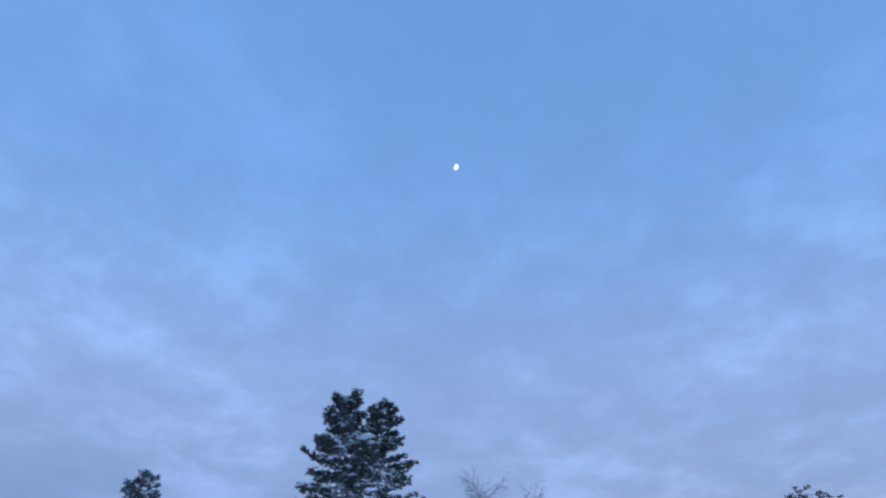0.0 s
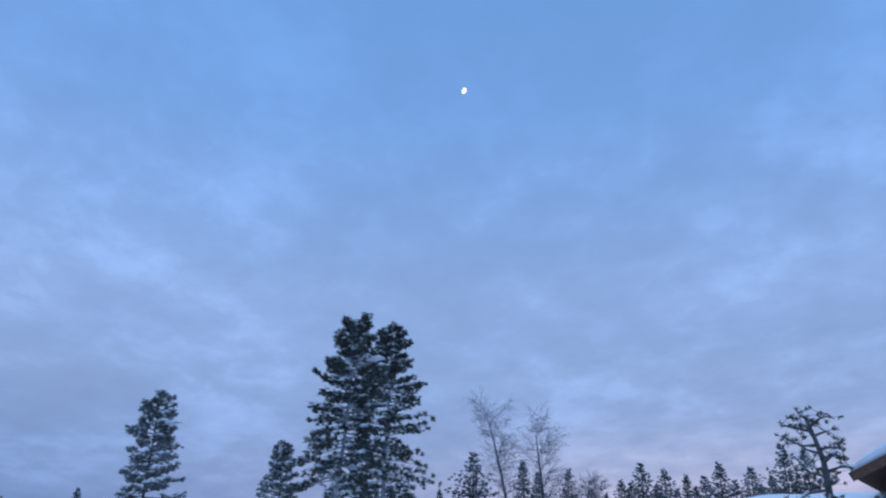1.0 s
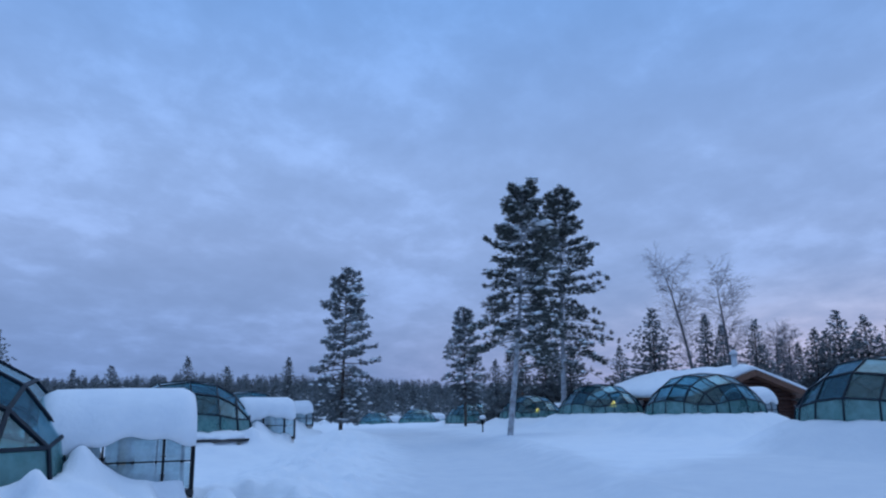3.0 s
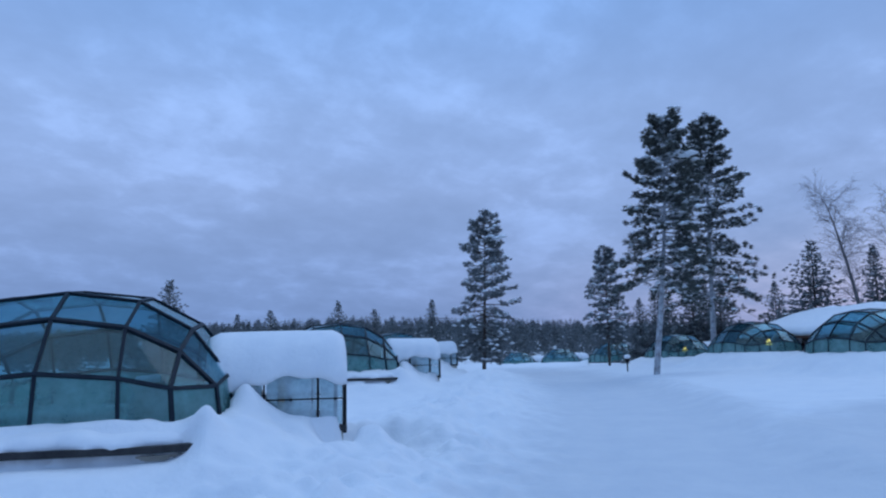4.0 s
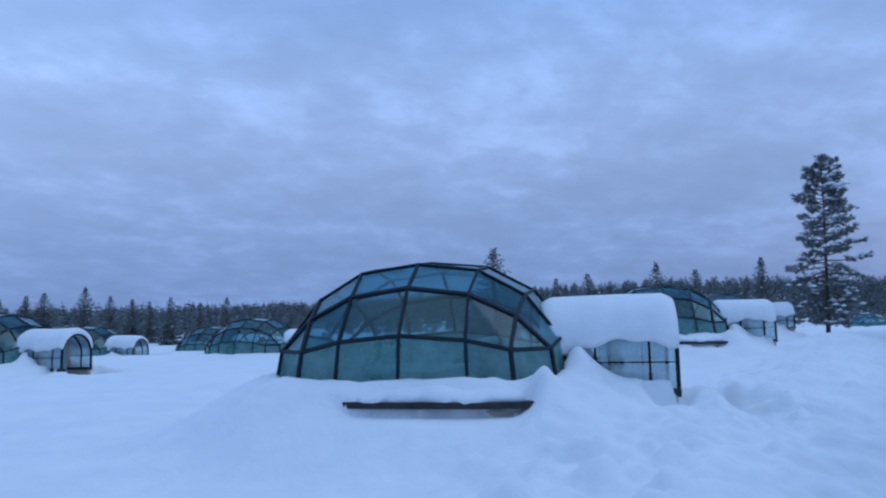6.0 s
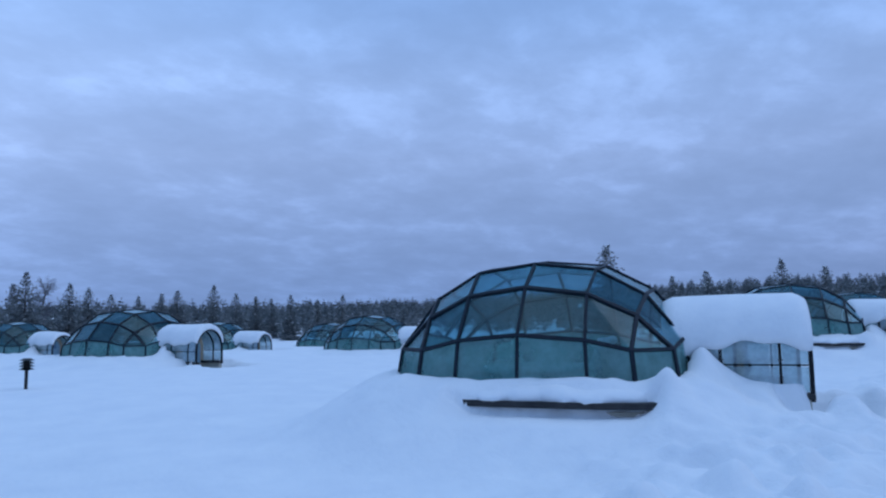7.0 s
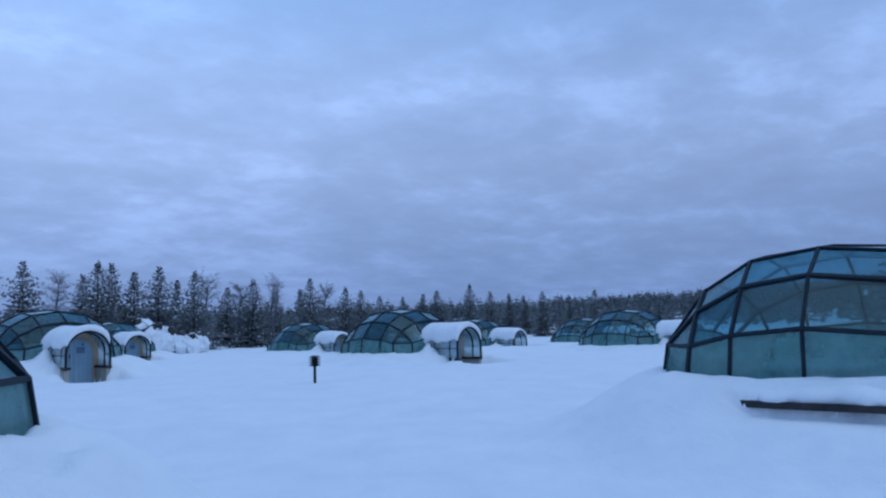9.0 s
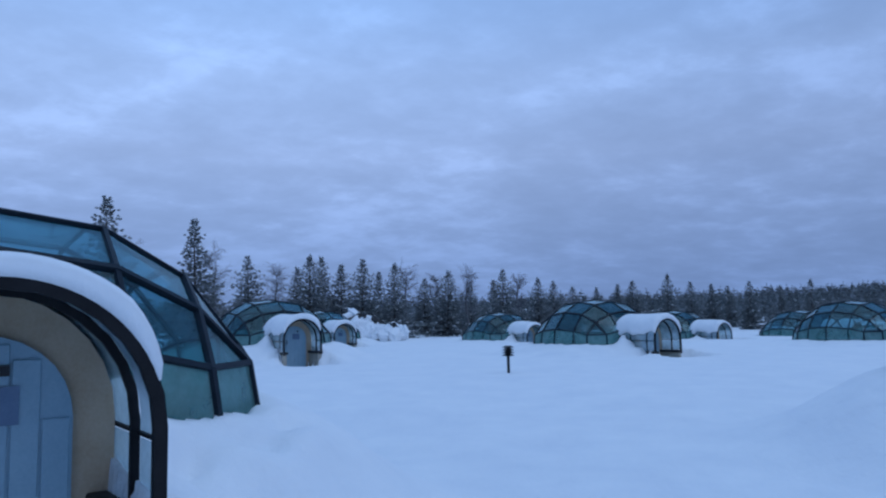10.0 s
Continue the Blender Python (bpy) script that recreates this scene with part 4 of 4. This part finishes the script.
def lodge(label, m, long, half_span, eave, ridge, over=0.7, puff=0.55, windows=(), chimney=False):
    """A log house; its ridge runs along x. windows: (x0, x1, z0, z1) on the side y = -half_span."""
    h = thing("log_house", label, "house", m)
    x0, x1 = -long / 2, long / 2
    n = int(eave / 0.22)
    for side in (-1, 1):
        for i in range(n):
            z = -0.4 + 0.11 + i * (eave + 0.4) / n
            piece("log", mesh_of("log", *tube([(x0 - 0.25, side * half_span, z), (x1 + 0.25, side * half_span, z)], [0.125, 0.125], 8), LOG, True), h)
    for x in (x0, x1):
        steps = int((ridge + 0.3) / 0.22)
        for i in range(steps):
            z = -0.4 + 0.11 + i * 0.222
            w = half_span if z < eave else half_span * (ridge - z) / (ridge - eave)
            if w < 0.25:
                continue
            piece("log", mesh_of("log", *tube([(x, -w, z), (x, w, z)], [0.12, 0.12], 8), LOG, True), h)
    piece("roof", mesh_of("roof", *slab_roof(half_span, eave, ridge, x0 - 0.9, x1 + 0.9, 0.14, over), EAVE), h, "brown boarded roof")
    for x in (x0 - 0.93, x1 + 0.93):
        for side in (-1, 1):
            ye = half_span + over + 0.05
            ze = ridge - (ridge - eave) * ye / half_span
            piece("bargeboard", mesh_of("bargeboard", *sweep([(x, 0, ridge + 0.02), (x, side * ye, ze + 0.02)], 0.06, 0.30), EAVE), h, "brown gable board")
    for wx0, wx1, z0, z1 in windows:
        win = piece("window", mesh_of("window", *sweep([(wx0, -half_span - 0.15, z0), (wx1, -half_span - 0.15, z0), (wx1, -half_span - 0.15, z1), (wx0, -half_span - 0.15, z1)], 0.09, 0.08, [(0, -1, 0)] * 4, True), WINFRAME), h, "pale wooden window frame")
        bm = bmesh.new()
        box(bm, (wx0, -half_span - 0.14, z0), (wx1, -half_span - 0.12, z1))
        part("pane", bm, DARKGLASS, win, "dark window glass")
        bm = bmesh.new()
        box(bm, ((wx0 + wx1) / 2 - 0.025, -half_span - 0.17, z0), ((wx0 + wx1) / 2 + 0.025, -half_span - 0.145, z1))
        part("mullion", bm, WINFRAME, win)
    if chimney:
        bm = bmesh.new()
        box(bm, (2.0, -0.2, ridge - 0.6), (2.4, 0.2, ridge + 1.0), 0.03)
        part("chimney", bm, PLINTH, h, "pale rendered chimney")
    snow = new("roof_snow", mesh_of("roof_snow", *slab_roof(half_span, eave, ridge, x0 - 0.85, x1 + 0.85, 0.15, over + 0.05, puff), SNOW, True))
    snow.matrix_basis = m
    tagged(snow, "deep rounded layer of snow on a lodge roof", "snow", "snow on the roofs")


x, y = polar(7.1, 43)
flue = thing("flue_pole", "rime-white metal flue standing behind a glass igloo", "pole", pose(x, y, float(height(x, y)) - 0.1))
piece("shaft", mesh_of("shaft", *tube([(0, 0, 0), (0, 0, 2.6), (0, 0, 3.75)], [0.16, 0.15, 0.15], 12), WHITEPIPE, True), flue)
piece("cowl", mesh_of("cowl", *tube([(0, 0, 3.75), (0, 0, 3.85), (0, 0, 4.0)], [0.24, 0.22, 0.05], 12), WHITEPIPE, True), flue)
x, y = polar(4.2, 46)
lodge("dark red log lodge with snowy gabled roof and brown bargeboards", pose(x, y, 0.75, 0, 0, -52), 7.5, 3.4, 1.7, 2.75, 0.8, 0.4)
x, y = polar(29.8, 37)
lodge("long dark red log lodge with row of windows under snow", pose(x, y, 1.25, 0, 0, -22), 10.5, 3.4, 1.5, 2.55, 0.7, 0.42, [(-4.4 + 0.72 * i, -3.8 + 0.72 * i, 0.72, 1.32) for i in range(12)], True)
x, y = polar(35.3, 34)
lodge("tall dark red log house with snow on its roof", pose(x, y, 1.2, 0, 0, 55), 6.5, 3.0, 3.6, 4.9, 1.1, 0.5)


# ---- path lamps ----
def path_lamp(m, snow_cap):
    t = thing("path_lamp", "black louvred path lamp on a short post in the snow", "lamp", m, "path lamps")
    bm = bmesh.new()
    bmesh.ops.create_cone(bm, cap_ends=True, segments=12, radius1=0.035, radius2=0.035, depth=0.9)
    bmesh.ops.translate(bm, vec=(0, 0, 0.0), verts=bm.verts)
    part("post", bm, LAMPBLACK, t)
    for i in range(4):
        bm = bmesh.new()
        bmesh.ops.create_cone(bm, cap_ends=True, segments=20, radius1=0.155, radius2=0.08, depth=0.045)
        bmesh.ops.translate(bm, vec=(0, 0, 0.34 + 0.065 * i), verts=bm.verts)
        part("louvre", bm, LAMPBLACK, t)
    bm = bmesh.new()
    bmesh.ops.create_cone(bm, cap_ends=True, segments=16, radius1=0.065, radius2=0.065, depth=0.26)
    bmesh.ops.translate(bm, vec=(0, 0, 0.43), verts=bm.verts)
    part("core", bm, LAMPBLACK, t)
    if snow_cap:
        bm = bmesh.new()
        bmesh.ops.create_uvsphere(bm, u_segments=16, v_segments=8, radius=1.0)
        bmesh.ops.transform(bm, matrix=Matrix.Translation((0, 0, 0.66)) @ Matrix.Diagonal((0.17, 0.17, 0.12, 1)), verts=bm.verts)
        me = bpy.data.meshes.new("lamp_snow")
        bm.to_mesh(me)
        bm.free()
        me.materials.append(SNOW)
        me.polygons.foreach_set("use_smooth", [True] * len(me.polygons))
        ob = new("lamp_snow", me)
        ob.matrix_basis = m
        tagged(ob, "cap of snow on a path lamp", "snow")


for b, d, cap in ((-87.1, 18.5, False), (-11.3, 40.0, True)):
    x, y = polar(b, d)
    path_lamp(pose(x, y, float(height(x, y)) + 0.1), cap)


# ---- beds and lamps inside the igloos ----
def bed(m):
    t = thing("bed", "raised bed with white bedding and pillows inside a glass igloo", "bed", m, "beds")
    bm = bmesh.new()
    box(bm, (-0.95, -0.42, -0.05), (0.95, 0.42, 0.42), 0.02)
    part("base", bm, WOODFLOOR, t)
    bm = bmesh.new()
    box(bm, (-0.93, -0.41, 0.425), (0.93, 0.41, 0.60), 0.06)
    part("mattress", bm, LINEN, t, smooth=True)
    bm = bmesh.new()
    box(bm, (-0.95, -0.45, 0.605), (0.5, 0.45, 0.69), 0.04)
    part("duvet", bm, LINEN, t, smooth=True)
    bm = bmesh.new()
    box(bm, (-0.07, -0.33, 0.0), (0.07, 0.33, 0.50), 0.06, pose(0.80, 0, 0.62, 0, 14, 0))
    part("pillow", bm, LINEN, t, smooth=True)
    bm = bmesh.new()
    box(bm, (0.965, -0.44, -0.05), (1.02, 0.44, 1.0), 0.02)
    part("headboard", bm, WOODFLOOR, t)


for name in ("a", "seven", "d", "b"):
    x, y, g, way, bare = IGLOOS[name]
    for off in (-0.33, 0.57):
        bed(pose(x, y, g + 0.315, 0, 0, way) @ pose(-0.05, off, 0.0))


def table_lamp(m):
    t = thing("table_lamp", "lit table lamp with a warm yellow glow", "lamp", m, "lit table lamps")
    bm = bmesh.new()
    bmesh.ops.create_cone(bm, cap_ends=True, segments=12, radius1=0.07, radius2=0.02, depth=0.5)
    bmesh.ops.translate(bm, vec=(0, 0, 0.25), verts=bm.verts)
    part("stand", bm, LAMPBLACK, t)
    bm = bmesh.new()
    bmesh.ops.create_cone(bm, cap_ends=False, segments=16, radius1=0.16, radius2=0.05, depth=0.30)
    bmesh.ops.translate(bm, vec=(0, 0, 0.62), verts=bm.verts)
    part("shade", bm, BULB, t, "glowing yellow shade", True)


for name, dx, dy in (("b", 0.56, -0.62), ("c_two", 0.6, -0.3), ("c_three", 0.7, 0.2)):
    x, y, g, way, bare = IGLOOS[name]
    stand = thing("bedside_table", "small dark wooden bedside table inside a glass igloo", "table", pose(x, y, g + 0.28, 0, 0, way) @ pose(dx, dy, 0), "bedside tables")
    bm = bmesh.new()
    box(bm, (-0.22, -0.22, 0.52), (0.22, 0.22, 0.56), 0.01)
    part("tabletop", bm, WOODFLOOR, stand)
    for px in (-0.18, 0.18):
        for py in (-0.18, 0.18):
            bm = bmesh.new()
            box(bm, (px - 0.02, py - 0.02, -0.02), (px + 0.02, py + 0.02, 0.52))
            part("leg", bm, WOODFLOOR, stand)
    table_lamp(pose(x, y, g + 0.28, 0, 0, way) @ pose(dx, dy, 0.56))


# ---- heap of ploughed snow ----
def snow_heap():
    rnd = random.Random(12)
    x, y = polar(-98.6, 52)
    t = thing("snow_heap", "rough heap of ploughed snow blocks", "snow heap", pose(x, y, float(height(x, y)) + 0.3, 0, 0, 10) @ Matrix.Diagonal((1, 0.85, 1.25, 1)))
    for i in range(110):
        py = -3.8 + 7.6 * i / 109
        px = rnd.uniform(-1.2, 1.2)
        tall = 1.2 * math.exp(-((py + 1.0) / 2.3) ** 2) + 0.25
        bm = bmesh.new()
        bmesh.ops.create_cube(bm, size=1.4)
        bmesh.ops.subdivide_edges(bm, edges=bm.edges, cuts=2, use_grid_fill=True)
        k = rnd.uniform(0.22, 0.58)
        for v in bm.verts:
            v.co = v.co.lerp(v.co.normalized() * 0.9, 0.45) * (1 + 0.35 * noise.noise(v.co * 1.9 + Vector((i, 0, 0))))
        z = tall * (1 - abs(px) / 1.5) * rnd.uniform(0.55, 1.05)
        bmesh.ops.transform(bm, matrix=pose(px, py, z, rnd.uniform(-40, 40), rnd.uniform(-40, 40), rnd.uniform(0, 360)) @ Matrix.Diagonal((k * 1.5, k, k * 0.7, 1)), verts=bm.verts)
        part("snow_block", bm, SNOW if rnd.random() < 0.9 else CAP, t)
    bm = bmesh.new()
    bmesh.ops.create_icosphere(bm, subdivisions=4, radius=1.0)
    for v in bm.verts:
        v.co *= 1 + 0.25 * noise.noise(v.co * 2.5)
    bmesh.ops.transform(bm, matrix=Matrix.Translation((0, -0.6, 0.1)) @ Matrix.Diagonal((1.2, 3.4, 0.9, 1)), verts=bm.verts)
    part("core", bm, SNOW, t, smooth=True)


snow_heap()
